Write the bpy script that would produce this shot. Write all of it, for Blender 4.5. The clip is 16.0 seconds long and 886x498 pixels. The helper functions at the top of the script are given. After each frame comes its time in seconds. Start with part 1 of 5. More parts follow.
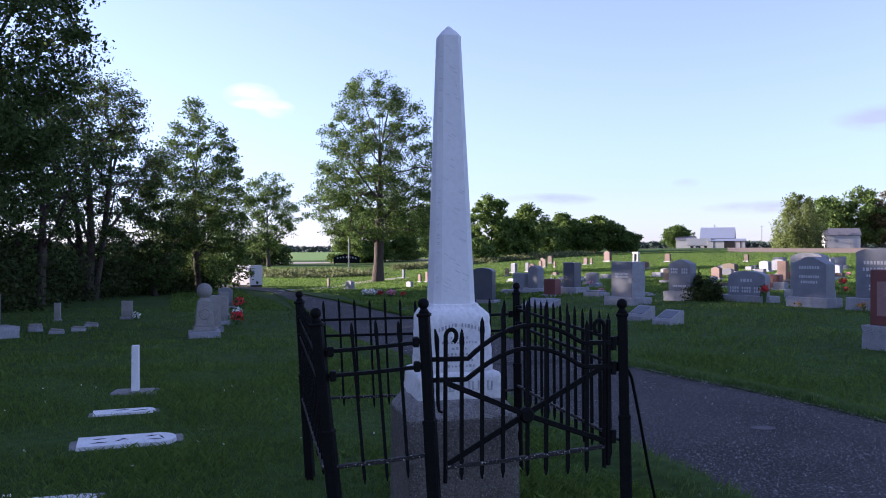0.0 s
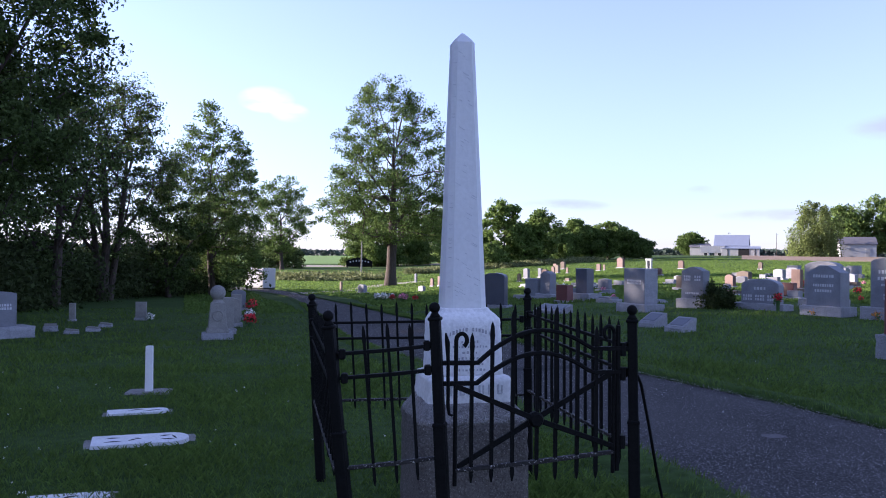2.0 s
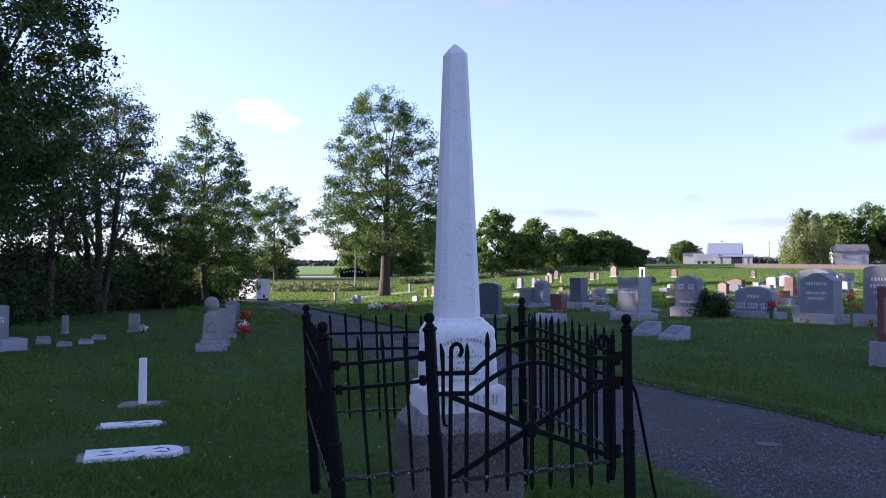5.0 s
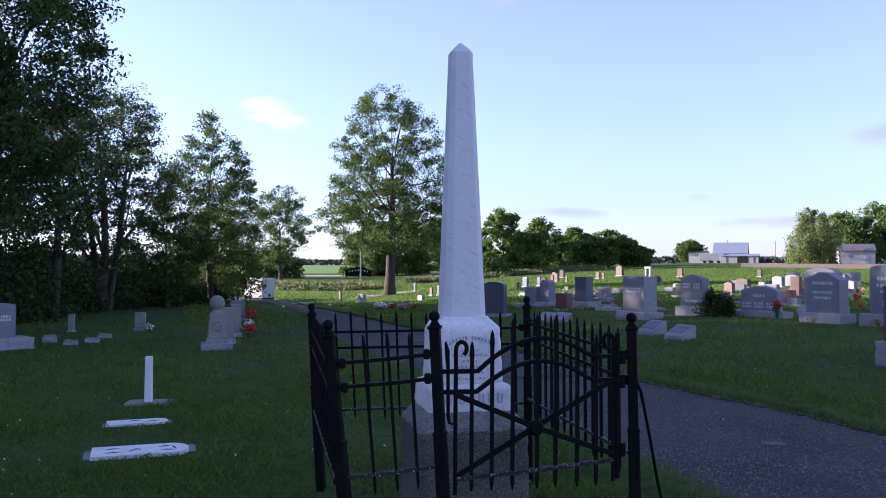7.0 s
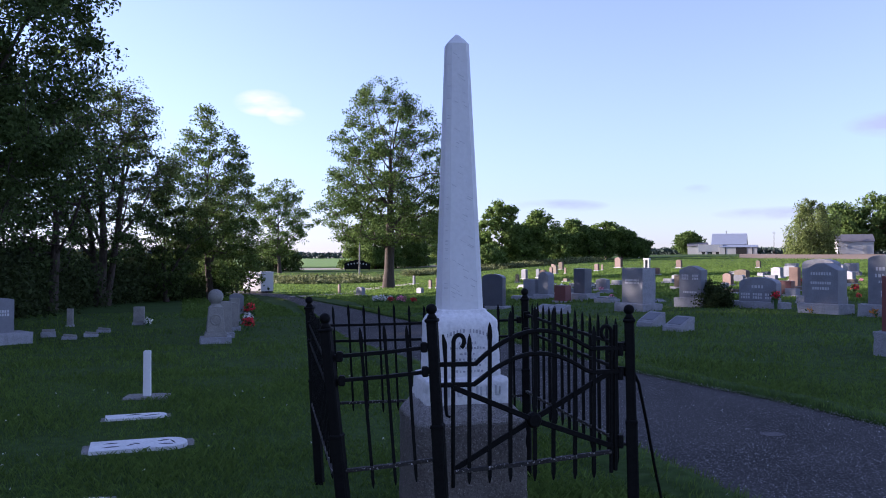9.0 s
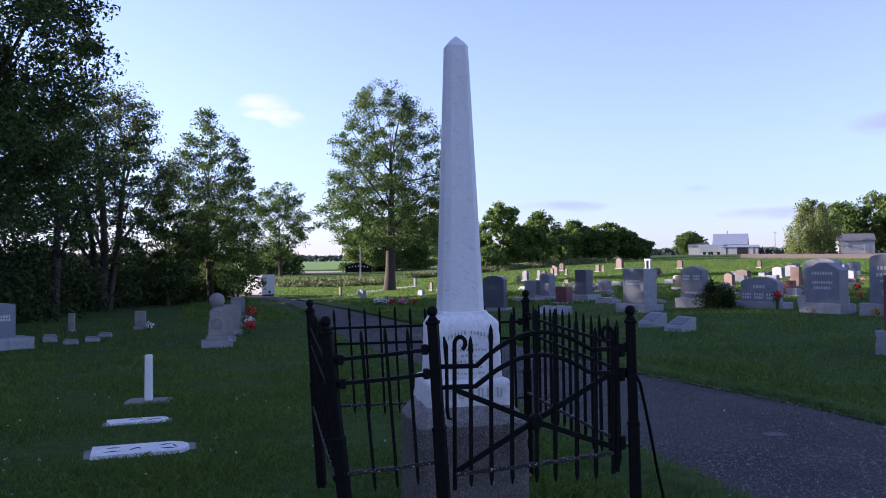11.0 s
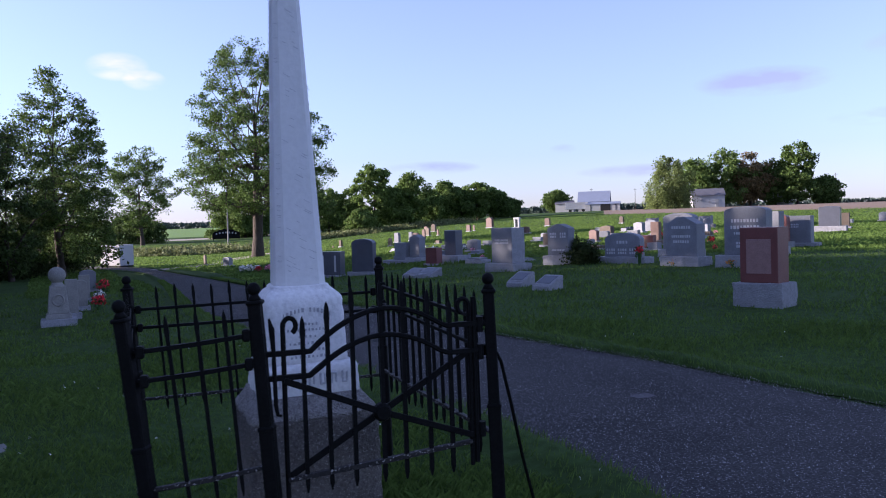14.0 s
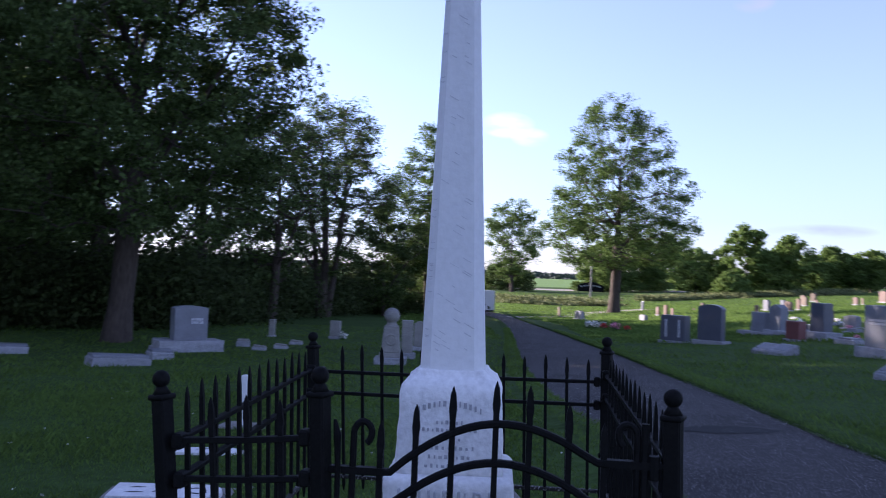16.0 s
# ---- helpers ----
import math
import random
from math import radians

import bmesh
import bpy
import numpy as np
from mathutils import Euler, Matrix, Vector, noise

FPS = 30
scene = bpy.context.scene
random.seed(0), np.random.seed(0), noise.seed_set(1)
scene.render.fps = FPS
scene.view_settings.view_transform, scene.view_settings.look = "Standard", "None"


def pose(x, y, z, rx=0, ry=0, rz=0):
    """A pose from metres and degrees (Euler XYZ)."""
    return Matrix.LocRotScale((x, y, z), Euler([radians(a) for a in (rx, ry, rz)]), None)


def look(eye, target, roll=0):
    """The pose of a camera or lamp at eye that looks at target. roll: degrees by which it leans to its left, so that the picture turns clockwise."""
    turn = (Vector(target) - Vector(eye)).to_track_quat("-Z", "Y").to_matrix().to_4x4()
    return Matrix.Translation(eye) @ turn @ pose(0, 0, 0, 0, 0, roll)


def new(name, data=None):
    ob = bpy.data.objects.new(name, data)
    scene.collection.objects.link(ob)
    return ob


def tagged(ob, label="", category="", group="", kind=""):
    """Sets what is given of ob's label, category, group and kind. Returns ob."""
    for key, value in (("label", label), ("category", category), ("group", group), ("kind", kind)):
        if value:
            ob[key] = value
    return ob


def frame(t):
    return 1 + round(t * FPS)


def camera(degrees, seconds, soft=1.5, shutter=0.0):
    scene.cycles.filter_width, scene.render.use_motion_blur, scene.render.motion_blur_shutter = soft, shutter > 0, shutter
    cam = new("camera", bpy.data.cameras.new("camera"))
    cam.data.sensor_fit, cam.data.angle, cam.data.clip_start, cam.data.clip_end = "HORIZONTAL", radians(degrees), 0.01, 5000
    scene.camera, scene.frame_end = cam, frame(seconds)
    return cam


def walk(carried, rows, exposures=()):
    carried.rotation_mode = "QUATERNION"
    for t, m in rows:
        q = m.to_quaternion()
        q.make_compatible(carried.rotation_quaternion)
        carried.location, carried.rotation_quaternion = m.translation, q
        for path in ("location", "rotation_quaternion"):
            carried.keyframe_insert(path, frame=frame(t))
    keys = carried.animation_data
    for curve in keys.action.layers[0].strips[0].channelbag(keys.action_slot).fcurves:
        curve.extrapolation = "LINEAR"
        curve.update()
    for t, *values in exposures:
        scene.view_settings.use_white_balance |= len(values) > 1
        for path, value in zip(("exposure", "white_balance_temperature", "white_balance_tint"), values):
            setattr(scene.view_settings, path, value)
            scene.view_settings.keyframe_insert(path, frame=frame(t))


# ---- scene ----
cam = camera(56.4, 16.0, soft=1.0, shutter=0.4)
PATH = [
    (0, (0.32, -0.154, 1.434), (-0.089, 1.804, 1.441), 0.1),
    (0.5, (0.327, -0.165, 1.433), (-0.1, 1.789, 1.449), -0.2),
    (1, (0.333, -0.18, 1.435), (-0.104, 1.772, 1.452), -0.1),
    (1.5, (0.334, -0.19, 1.434), (-0.104, 1.762, 1.463), 0.6),
    (2, (0.332, -0.188, 1.434), (-0.107, 1.763, 1.452), 0.7),
    (2.5, (0.333, -0.181, 1.432), (-0.113, 1.769, 1.454), 0.6),
    (3, (0.337, -0.18, 1.433), (-0.108, 1.77, 1.46), 0.5),
    (3.5, (0.333, -0.181, 1.434), (-0.105, 1.771, 1.463), 0.4),
    (6, (0.331, -0.203, 1.436), (-0.092, 1.751, 1.489), 0.4),
    (6.5, (0.333, -0.206, 1.433), (-0.096, 1.747, 1.489), 0.4),
    (7, (0.333, -0.198, 1.432), (-0.104, 1.754, 1.472), 0.4),
    (7.5, (0.336, -0.193, 1.432), (-0.102, 1.758, 1.468), 0.4),
    (8, (0.337, -0.185, 1.432), (-0.103, 1.766, 1.461), 0.4),
    (8.5, (0.339, -0.186, 1.434), (-0.099, 1.765, 1.459), 0.3),
    (9, (0.339, -0.185, 1.433), (-0.095, 1.767, 1.455), 0.1),
    (11.5, (0.341, -0.176, 1.432), (-0.093, 1.776, 1.46), -0.4),
    (12, (0.334, -0.166, 1.431), (-0.083, 1.79, 1.432), -0.3),
    (12.5, (0.339, -0.155, 1.439), (-0.093, 1.798, 1.427), -1.0),
    (13, (0.357, -0.078, 1.437), (-0.111, 1.866, 1.443), -1.1),
    (13.5, (0.36, 0.141, 1.44), (0.113, 2.126, 1.427), -1.6),
    (14, (0.397, 0.394, 1.438), (0.262, 2.389, 1.368), -1.8),
    (14.5, (0.505, 0.655, 1.457), (0.09, 2.611, 1.44), -1.1),
    (15, (0.549, 0.992, 1.452), (-0.048, 2.9, 1.399), -1.0),
    (15.5, (0.637, 1.29, 1.469), (-0.119, 3.141, 1.501), -0.6),
    (16, (0.85, 1.549, 1.493), (-0.12, 3.297, 1.553), 2.3),
]
walk(cam, [(t, look(e, g, r)) for t, e, g, r in PATH], [(0.0, 2.32, 5380, 32), (1.5, 2.42, 5380, 32), (3.5, 2.46, 5380, 32), (7.0, 2.36, 5360, 32), (9.0, 2.22, 5310, 32), (11.5, 2.18, 5320, 32), (12.3, 2.12, 5320, 32), (13.2, 2.18, 5310, 32), (14.0, 2.10, 5310, 32), (14.6, 2.14, 5310, 32), (15.3, 2.22, 5310, 32), (16.0, 2.38, 5350, 32)])

# ---------------------------------------------------------------- light
SUN_EL, SUN_AZ = radians(13.5), math.atan2(-0.998, 0.03)
sun_to = Vector((math.sin(SUN_AZ) * math.cos(SUN_EL), math.cos(SUN_AZ) * math.cos(SUN_EL), math.sin(SUN_EL)))
sun = new("sun", bpy.data.lights.new("sun", "SUN"))
sun.data.energy, sun.data.angle, sun.data.color = 3.8, radians(0.6), (1.0, 0.84, 0.58)
sun.matrix_world = look((0, 0, 50), Vector((0, 0, 50)) - sun_to)

world = bpy.data.worlds.new("evening_sky")
scene.world = world
world.use_nodes = True
wt = world.node_tree
for n in list(wt.nodes):
    wt.nodes.remove(n)


def wmath(op, a, b=None, clamp=False):
    n = wt.nodes.new("ShaderNodeMath")
    n.operation, n.use_clamp = op, clamp
    for k, v in enumerate((a, b)):
        if v is None:
            continue
        if isinstance(v, (int, float)):
            n.inputs[k].default_value = v
        else:
            wt.links.new(v, n.inputs[k])
    return n.outputs[0]


sky = wt.nodes.new("ShaderNodeTexSky")
sky.sky_type, sky.sun_disc = "NISHITA", False
sky.sun_elevation, sky.sun_rotation = SUN_EL, SUN_AZ
sky.air_density, sky.dust_density, sky.ozone_density = 1.0, 0.2, 3.0
coord = wt.nodes.new("ShaderNodeTexCoord")
sep = wt.nodes.new("ShaderNodeSeparateXYZ")
wt.links.new(coord.outputs["Generated"], sep.inputs[0])
azim = wmath("ARCTAN2", sep.outputs[0], sep.outputs[1])
elev = wmath("ARCSINE", sep.outputs[2])
cnoise = wt.nodes.new("ShaderNodeTexNoise")
cnoise.inputs["Scale"].default_value, cnoise.inputs["Detail"].default_value = 14.0, 6.0
cmap = wt.nodes.new("ShaderNodeMapping")
cmap.inputs["Scale"].default_value = (1.0, 1.0, 3.5)
wt.links.new(coord.outputs["Generated"], cmap.inputs[0])
wt.links.new(cmap.outputs[0], cnoise.inputs["Vector"])
# thin evening clouds: azimuth, elevation, half width, half height (degrees), weight, and colour
CLOUDS = [(-24.9, 10.4, 2.0, 0.95, 1.0, (1.6, 1.2, 1.06)), (-23.3, 9.6, 1.4, 0.7, 0.8, (1.6, 1.2, 1.06)),
          (-4.6, 3.6, 3.6, 0.5, 0.9, (0.80, 0.74, 0.84)), (9.5, 2.9, 4.2, 0.5, 0.8, (0.82, 0.76, 0.86)),
          (17.5, 8.2, 4.4, 1.0, 1.0, (0.92, 0.78, 0.88)), (27.0, 5.5, 6.0, 0.7, 0.8, (0.84, 0.74, 0.84)),
          (8.6, 18.0, 2.0, 0.8, 0.8, (1.25, 1.02, 1.0)), (-8.8, 18.0, 1.4, 0.7, 0.8, (1.25, 1.02, 1.0)),
          (27.0, 9.8, 4.0, 1.0, 0.9, (1.0, 0.84, 0.92)), (4.6, 4.6, 1.0, 0.35, 0.5, (0.86, 0.78, 0.88))]
haze = wt.nodes.new("ShaderNodeHueSaturation")
haze.inputs["Saturation"].default_value = 0.66
wt.links.new(sky.outputs[0], haze.inputs["Color"])
# a faint rose veil, and the glare low over the horizon softened
veil = wt.nodes.new("ShaderNodeVectorMath")
veil.operation = "MULTIPLY"
veil.inputs[1].default_value = (1.0, 0.99, 1.035)
wt.links.new(haze.outputs[0], veil.inputs[0])
low_glow = wmath("POWER", 2.718, wmath("MULTIPLY", wmath("MAXIMUM", elev, 0.0), -8.0))
dim = wt.nodes.new("ShaderNodeVectorMath")
dim.operation = "SCALE"
wt.links.new(veil.outputs[0], dim.inputs[0])
wt.links.new(wmath("SUBTRACT", 1.0, wmath("MULTIPLY", low_glow, 0.24)), dim.inputs["Scale"])
colour = dim.outputs[0]
for a, e, da, de, wgt, tint in CLOUDS:
    dx = wmath("DIVIDE", wmath("SUBTRACT", azim, radians(a)), radians(da))
    dy = wmath("DIVIDE", wmath("SUBTRACT", elev, radians(e)), radians(de))
    r2 = wmath("ADD", wmath("MULTIPLY", dx, dx), wmath("MULTIPLY", dy, dy))
    soft = wmath("SUBTRACT", 1.0, r2, True)
    tex = wmath("MULTIPLY", wmath("SUBTRACT", cnoise.outputs["Fac"], 0.36), 3.2, True)
    fac = wmath("MULTIPLY", wmath("MULTIPLY", soft, tex), min(2.0, wgt * 1.5), True)
    mixer = wt.nodes.new("ShaderNodeMix")
    mixer.data_type, mixer.blend_type = "RGBA", "MULTIPLY"
    wt.links.new(fac, mixer.inputs[0])
    wt.links.new(colour, mixer.inputs[6])
    mixer.inputs[7].default_value = (*tint, 1)
    colour = mixer.outputs[2]
back = wt.nodes.new("ShaderNodeBackground")
back.inputs[1].default_value = 0.058
wt.links.new(colour, back.inputs[0])
wout = wt.nodes.new("ShaderNodeOutputWorld")
wt.links.new(back.outputs[0], wout.inputs[0])


# ---------------------------------------------------------------- materials
def material(name, base, rough=0.7, metal=0.0, vary=0.25, scale=6.0, fine=60.0, bump=0.3, bump_dist=0.01, second=None, spots=None,
             island=False, per_object=0.0, translucent=0.0, stretch=(1, 1, 1)):
    """A procedural surface: two scales of noise over the base colour, and relief."""
    m = bpy.data.materials.new(name)
    m.use_nodes = True
    nt = m.node_tree
    bsdf = nt.nodes["Principled BSDF"]
    bsdf.inputs["Roughness"].default_value, bsdf.inputs["Metallic"].default_value = rough, metal
    bsdf.inputs["Specular IOR Level"].default_value = 0.05 if name in ("lawn", "black_painted_iron") else 0.08 if name in ("grass_blade", "asphalt") or "leaf" in name else 0.25 if rough > 0.45 else 0.4
    co = nt.nodes.new("ShaderNodeTexCoord")
    mp = nt.nodes.new("ShaderNodeMapping")
    mp.inputs["Scale"].default_value = stretch
    nt.links.new(co.outputs["Object"], mp.inputs[0])

    def tex(sc, detail=4.0):
        n = nt.nodes.new("ShaderNodeTexNoise")
        n.inputs["Scale"].default_value, n.inputs["Detail"].default_value = sc, detail
        nt.links.new(mp.outputs[0], n.inputs["Vector"])
        return n.outputs["Fac"]

    def mixed(fac, a, b, blend="MIX"):
        n = nt.nodes.new("ShaderNodeMix")
        n.data_type, n.blend_type = "RGBA", blend
        for k, v in ((0, fac), (6, a), (7, b)):
            if isinstance(v, (int, float)):
                n.inputs[k].default_value = v
            elif isinstance(v, tuple):
                n.inputs[k].default_value = (*v, 1)
            else:
                nt.links.new(v, n.inputs[k])
        return n.outputs[2]

    def ramp(fac, lo, hi):
        n = nt.nodes.new("ShaderNodeMapRange")
        n.inputs[1].default_value, n.inputs[2].default_value = lo, hi
        nt.links.new(fac, n.inputs[0])
        return n.outputs[0]

    coarse, grain = tex(scale), tex(fine, 6.0)
    dark = tuple(c * (1 - vary) for c in base)
    lite = tuple(min(1, c * (1 + vary)) for c in base)
    col = mixed(ramp(coarse, 0.3, 0.7), dark, lite)
    if second:
        col = mixed(ramp(tex(scale * 0.37), 0.48, 0.66), col, second)
    col = mixed(0.55, col, mixed(ramp(grain, 0.3, 0.7), tuple(c * (1 - 1.4 * vary) for c in base), tuple(min(1, c * (1 + 1.4 * vary)) for c in base)))
    if spots:
        col = mixed(ramp(tex(fine * 1.7, 2.0), 0.60, 0.70), col, spots)
    if island or per_object:
        if island:
            rnd = nt.nodes.new("ShaderNodeNewGeometry").outputs["Random Per Island"]
        else:
            rnd = nt.nodes.new("ShaderNodeObjectInfo").outputs["Random"]
        hsv = nt.nodes.new("ShaderNodeHueSaturation")
        amount = per_object or 0.5
        mr = nt.nodes.new("ShaderNodeMapRange")
        mr.inputs[3].default_value, mr.inputs[4].default_value = 1 - amount, 1 + amount
        nt.links.new(rnd, mr.inputs[0])
        nt.links.new(mr.outputs[0], hsv.inputs["Value"])
        nt.links.new(col, hsv.inputs["Color"])
        col = hsv.outputs[0]
    nt.links.new(col, bsdf.inputs["Base Color"])
    if bump:
        bp = nt.nodes.new("ShaderNodeBump")
        bp.inputs["Strength"].default_value, bp.inputs["Distance"].default_value = bump, bump_dist
        add = nt.nodes.new("ShaderNodeMath")
        add.operation = "ADD"
        nt.links.new(coarse, add.inputs[0])
        nt.links.new(grain, add.inputs[1])
        nt.links.new(add.outputs[0], bp.inputs["Height"])
        nt.links.new(bp.outputs[0], bsdf.inputs["Normal"])
    if translucent:
        tr = nt.nodes.new("ShaderNodeBsdfTranslucent")
        nt.links.new(col, tr.inputs[0])
        ms = nt.nodes.new("ShaderNodeMixShader")
        ms.inputs[0].default_value = translucent
        nt.links.new(bsdf.outputs[0], ms.inputs[1])
        nt.links.new(tr.outputs[0], ms.inputs[2])
        nt.links.new(ms.outputs[0], nt.nodes["Material Output"].inputs[0])
    return m


M = {
    "lawn": material("lawn", (0.043, 0.076, 0.020), 0.95, vary=0.35, scale=0.5, fine=9.0, bump=0.6, bump_dist=0.04, second=(0.042, 0.066, 0.022)),
    "blade": material("grass_blade", (0.108, 0.172, 0.036), 0.75, vary=0.28, scale=0.9, fine=30.0, bump=0, island=True, per_object=0.22, translucent=0.5),
    "asphalt": material("asphalt", (0.060, 0.057, 0.055), 0.95, vary=0.42, scale=1.1, fine=46.0, bump=1.0, bump_dist=0.014, second=(0.082, 0.078, 0.074), spots=(0.30, 0.285, 0.28)),
    "gravel": material("gravel", (0.30, 0.27, 0.23), 0.95, vary=0.3, scale=2.0, fine=60.0, bump=0.6),
    "marble": material("weathered_marble", (0.64, 0.64, 0.64), 0.65, vary=0.05, scale=4.0, fine=42.0, bump=0.35, bump_dist=0.006, second=(0.58, 0.58, 0.59)),
    "marble_rough": material("rock_faced_marble", (0.70, 0.69, 0.68), 0.8, vary=0.14, scale=9.0, fine=50.0, bump=0.5, bump_dist=0.01, second=(0.56, 0.56, 0.57)),
    "inscription": material("worn_inscription", (0.36, 0.36, 0.38), 0.8, vary=0.2, scale=20.0, fine=90.0, bump=0.4),
    "vein": material("dark_vein", (0.47, 0.47, 0.49), 0.8, vary=0.2, scale=20.0, fine=90.0, bump=0.4),
    "socle": material("pebbled_concrete", (0.115, 0.104, 0.095), 0.92, vary=0.35, scale=7.0, fine=75.0, bump=0.9, bump_dist=0.015, second=(0.085, 0.078, 0.07), spots=(0.28, 0.26, 0.24)),
    "pebbled": material("exposed_pebbles", (0.26, 0.245, 0.235), 0.9, vary=0.45, scale=30.0, fine=110.0, bump=1.0, bump_dist=0.02, spots=(0.48, 0.46, 0.45)),
    "worn": material("worn_asphalt", (0.12, 0.11, 0.115), 0.95, vary=0.3, scale=9.0, fine=60.0, bump=0.5),
    "iron": material("black_painted_iron", (0.008, 0.008, 0.008), 0.55, vary=0.3, scale=14.0, fine=90.0, bump=0.35, bump_dist=0.004),
    "rust": material("scuffed_iron", (0.02, 0.018, 0.017), 0.6, vary=0.4, scale=20.0, fine=60.0, bump=0.4, spots=(0.4, 0.38, 0.36)),
    "granite": material("grey_granite", (0.178, 0.184, 0.205), 0.5, vary=0.30, scale=3.5, fine=120.0, bump=0.15, per_object=0.12),
    "granite_rough": material("rock_pitch_granite", (0.29, 0.29, 0.305), 0.85, vary=0.25, scale=10.0, fine=60.0, bump=0.9, bump_dist=0.03, per_object=0.1),
    "granite_dark": material("dark_granite", (0.085, 0.09, 0.11), 0.3, vary=0.2, scale=4.0, fine=130.0, bump=0.1),
    "granite_red": material("red_granite", (0.135, 0.048, 0.044), 0.4, vary=0.2, scale=5.0, fine=110.0, bump=0.2, per_object=0.15),
    "granite_pink": material("pink_granite", (0.120, 0.074, 0.058), 0.6, vary=0.2, scale=5.0, fine=110.0, bump=0.3, per_object=0.15),
    "panel_rose": material("rose_panel", (0.27, 0.165, 0.15), 0.7, vary=0.2, scale=14.0, fine=90.0, bump=0.4),
    "letters": material("carved_letters", (0.48, 0.48, 0.50), 0.8, vary=0.12, scale=20.0, fine=90.0, bump=0.2),
    "limestone": material("old_limestone", (0.23, 0.222, 0.205), 0.85, vary=0.34, scale=6.0, fine=60.0, bump=0.6, bump_dist=0.01, second=(0.12, 0.118, 0.112)),
    # limestone darkened and browned in colour so sunlit far stones don't burn out
    "sandstone": material("dimmed_limestone", (0.125, 0.100, 0.078), 0.85, vary=0.3, scale=4.0, fine=60.0, bump=0.6, per_object=0.25),
    "white": material("white_paint", (0.40, 0.40, 0.40), 0.55, vary=0.06, scale=2.0, fine=40.0, bump=0.1),
    "roof": material("galvanised_roof", (0.19, 0.22, 0.29), 0.6, 0.0, vary=0.1, scale=1.0, fine=20.0, bump=0.2),
    "slate": material("grey_shingle", (0.11, 0.11, 0.13), 0.8, vary=0.2, scale=1.0, fine=20.0, bump=0.4),
    "barn": material("barn_siding", (0.34, 0.34, 0.33), 0.7, vary=0.1, scale=1.0, fine=14.0, bump=0.3),
    "dark": material("dark_interior", (0.02, 0.02, 0.02), 0.9, vary=0.2, bump=0),
    "bark": material("bark", (0.058, 0.046, 0.037), 0.95, vary=0.35, scale=3.0, fine=16.0, bump=1.0, bump_dist=0.05, stretch=(1, 1, 0.3)),
    "leaf": material("oak_leaf", (0.064, 0.096, 0.028), 0.7, vary=0.2, scale=0.6, fine=3.0, bump=0, island=True, translucent=0.35),
    "leaf_light": material("ash_leaf", (0.080, 0.125, 0.030), 0.65, vary=0.2, scale=0.5, fine=3.0, bump=0, island=True, translucent=0.34),
    "leaf_fresh": material("hackberry_leaf", (0.110, 0.165, 0.040), 0.7, vary=0.25, scale=0.3, fine=3.0, bump=0, island=True, translucent=0.35),
    "leaf_willow": material("willow_leaf", (0.15, 0.19, 0.06), 0.5, vary=0.2, scale=0.5, fine=3.0, bump=0, island=True, translucent=0.4),
    "leaf_brown": material("bronze_leaf", (0.17, 0.13, 0.06), 0.6, vary=0.2, scale=0.5, fine=3.0, bump=0, island=True, translucent=0.35),
    # understory shade is put into this leaf colour; the evergreen shrub shares it
    "leaf_dark": material("shaded_bramble_leaf", (0.042, 0.058, 0.020), 0.8, vary=0.25, scale=0.6, fine=3.0, bump=0, island=True, translucent=0.3),
    "weed": material("tall_weed", (0.14, 0.16, 0.06), 0.7, vary=0.3, scale=0.6, fine=3.0, bump=0, island=True, translucent=0.3),
    "soil": material("bare_field", (0.20, 0.145, 0.10), 0.95, vary=0.15, scale=0.1, fine=2.0, bump=0.4, bump_dist=0.1),
    "crop": material("young_crop", (0.10, 0.19, 0.03), 0.9, vary=0.2, scale=0.1, fine=2.0, bump=0.4, bump_dist=0.1),
    "far": material("far_treeline", (0.045, 0.065, 0.05), 0.95, vary=0.3, scale=0.02, fine=0.3, bump=0),
    "flower_red": material("red_silk_flower", (0.55, 0.03, 0.04), 0.6, vary=0.2, bump=0, island=True),
    "flower_pink": material("pink_silk_flower", (0.65, 0.25, 0.35), 0.6, vary=0.2, bump=0, island=True),
    "flower_white": material("white_silk_flower", (0.75, 0.73, 0.7), 0.6, vary=0.2, bump=0, island=True),
    "flower_orange": material("orange_silk_flower", (0.65, 0.28, 0.05), 0.6, vary=0.2, bump=0, island=True),
    "pebble": material("pale_pebble", (0.42, 0.405, 0.39), 0.8, vary=0.15, bump=0, island=True),
    "stem": material("green_stem", (0.04, 0.09, 0.02), 0.6, vary=0.2, bump=0),
}


# ---------------------------------------------------------------- building blocks
def part(name, bm, mat, parent=None, label="", smooth=False):
    me = bpy.data.meshes.new(name)
    bmesh.ops.recalc_face_normals(bm, faces=bm.faces)
    bm.to_mesh(me)
    bm.free()
    me.materials.append(M[mat])
    if smooth:
        me.shade_smooth()
    ob = new(name, me)
    if parent:
        ob.parent = parent
    if label:
        tagged(ob, label)
    return ob


def raw(name, verts, faces, mat, parent=None, smooth=False):
    me = bpy.data.meshes.new(name)
    me.from_pydata(verts, [], faces)
    me.materials.append(M[mat])
    if smooth:
        me.shade_smooth()
    ob = new(name, me)
    if parent:
        ob.parent = parent
    return ob


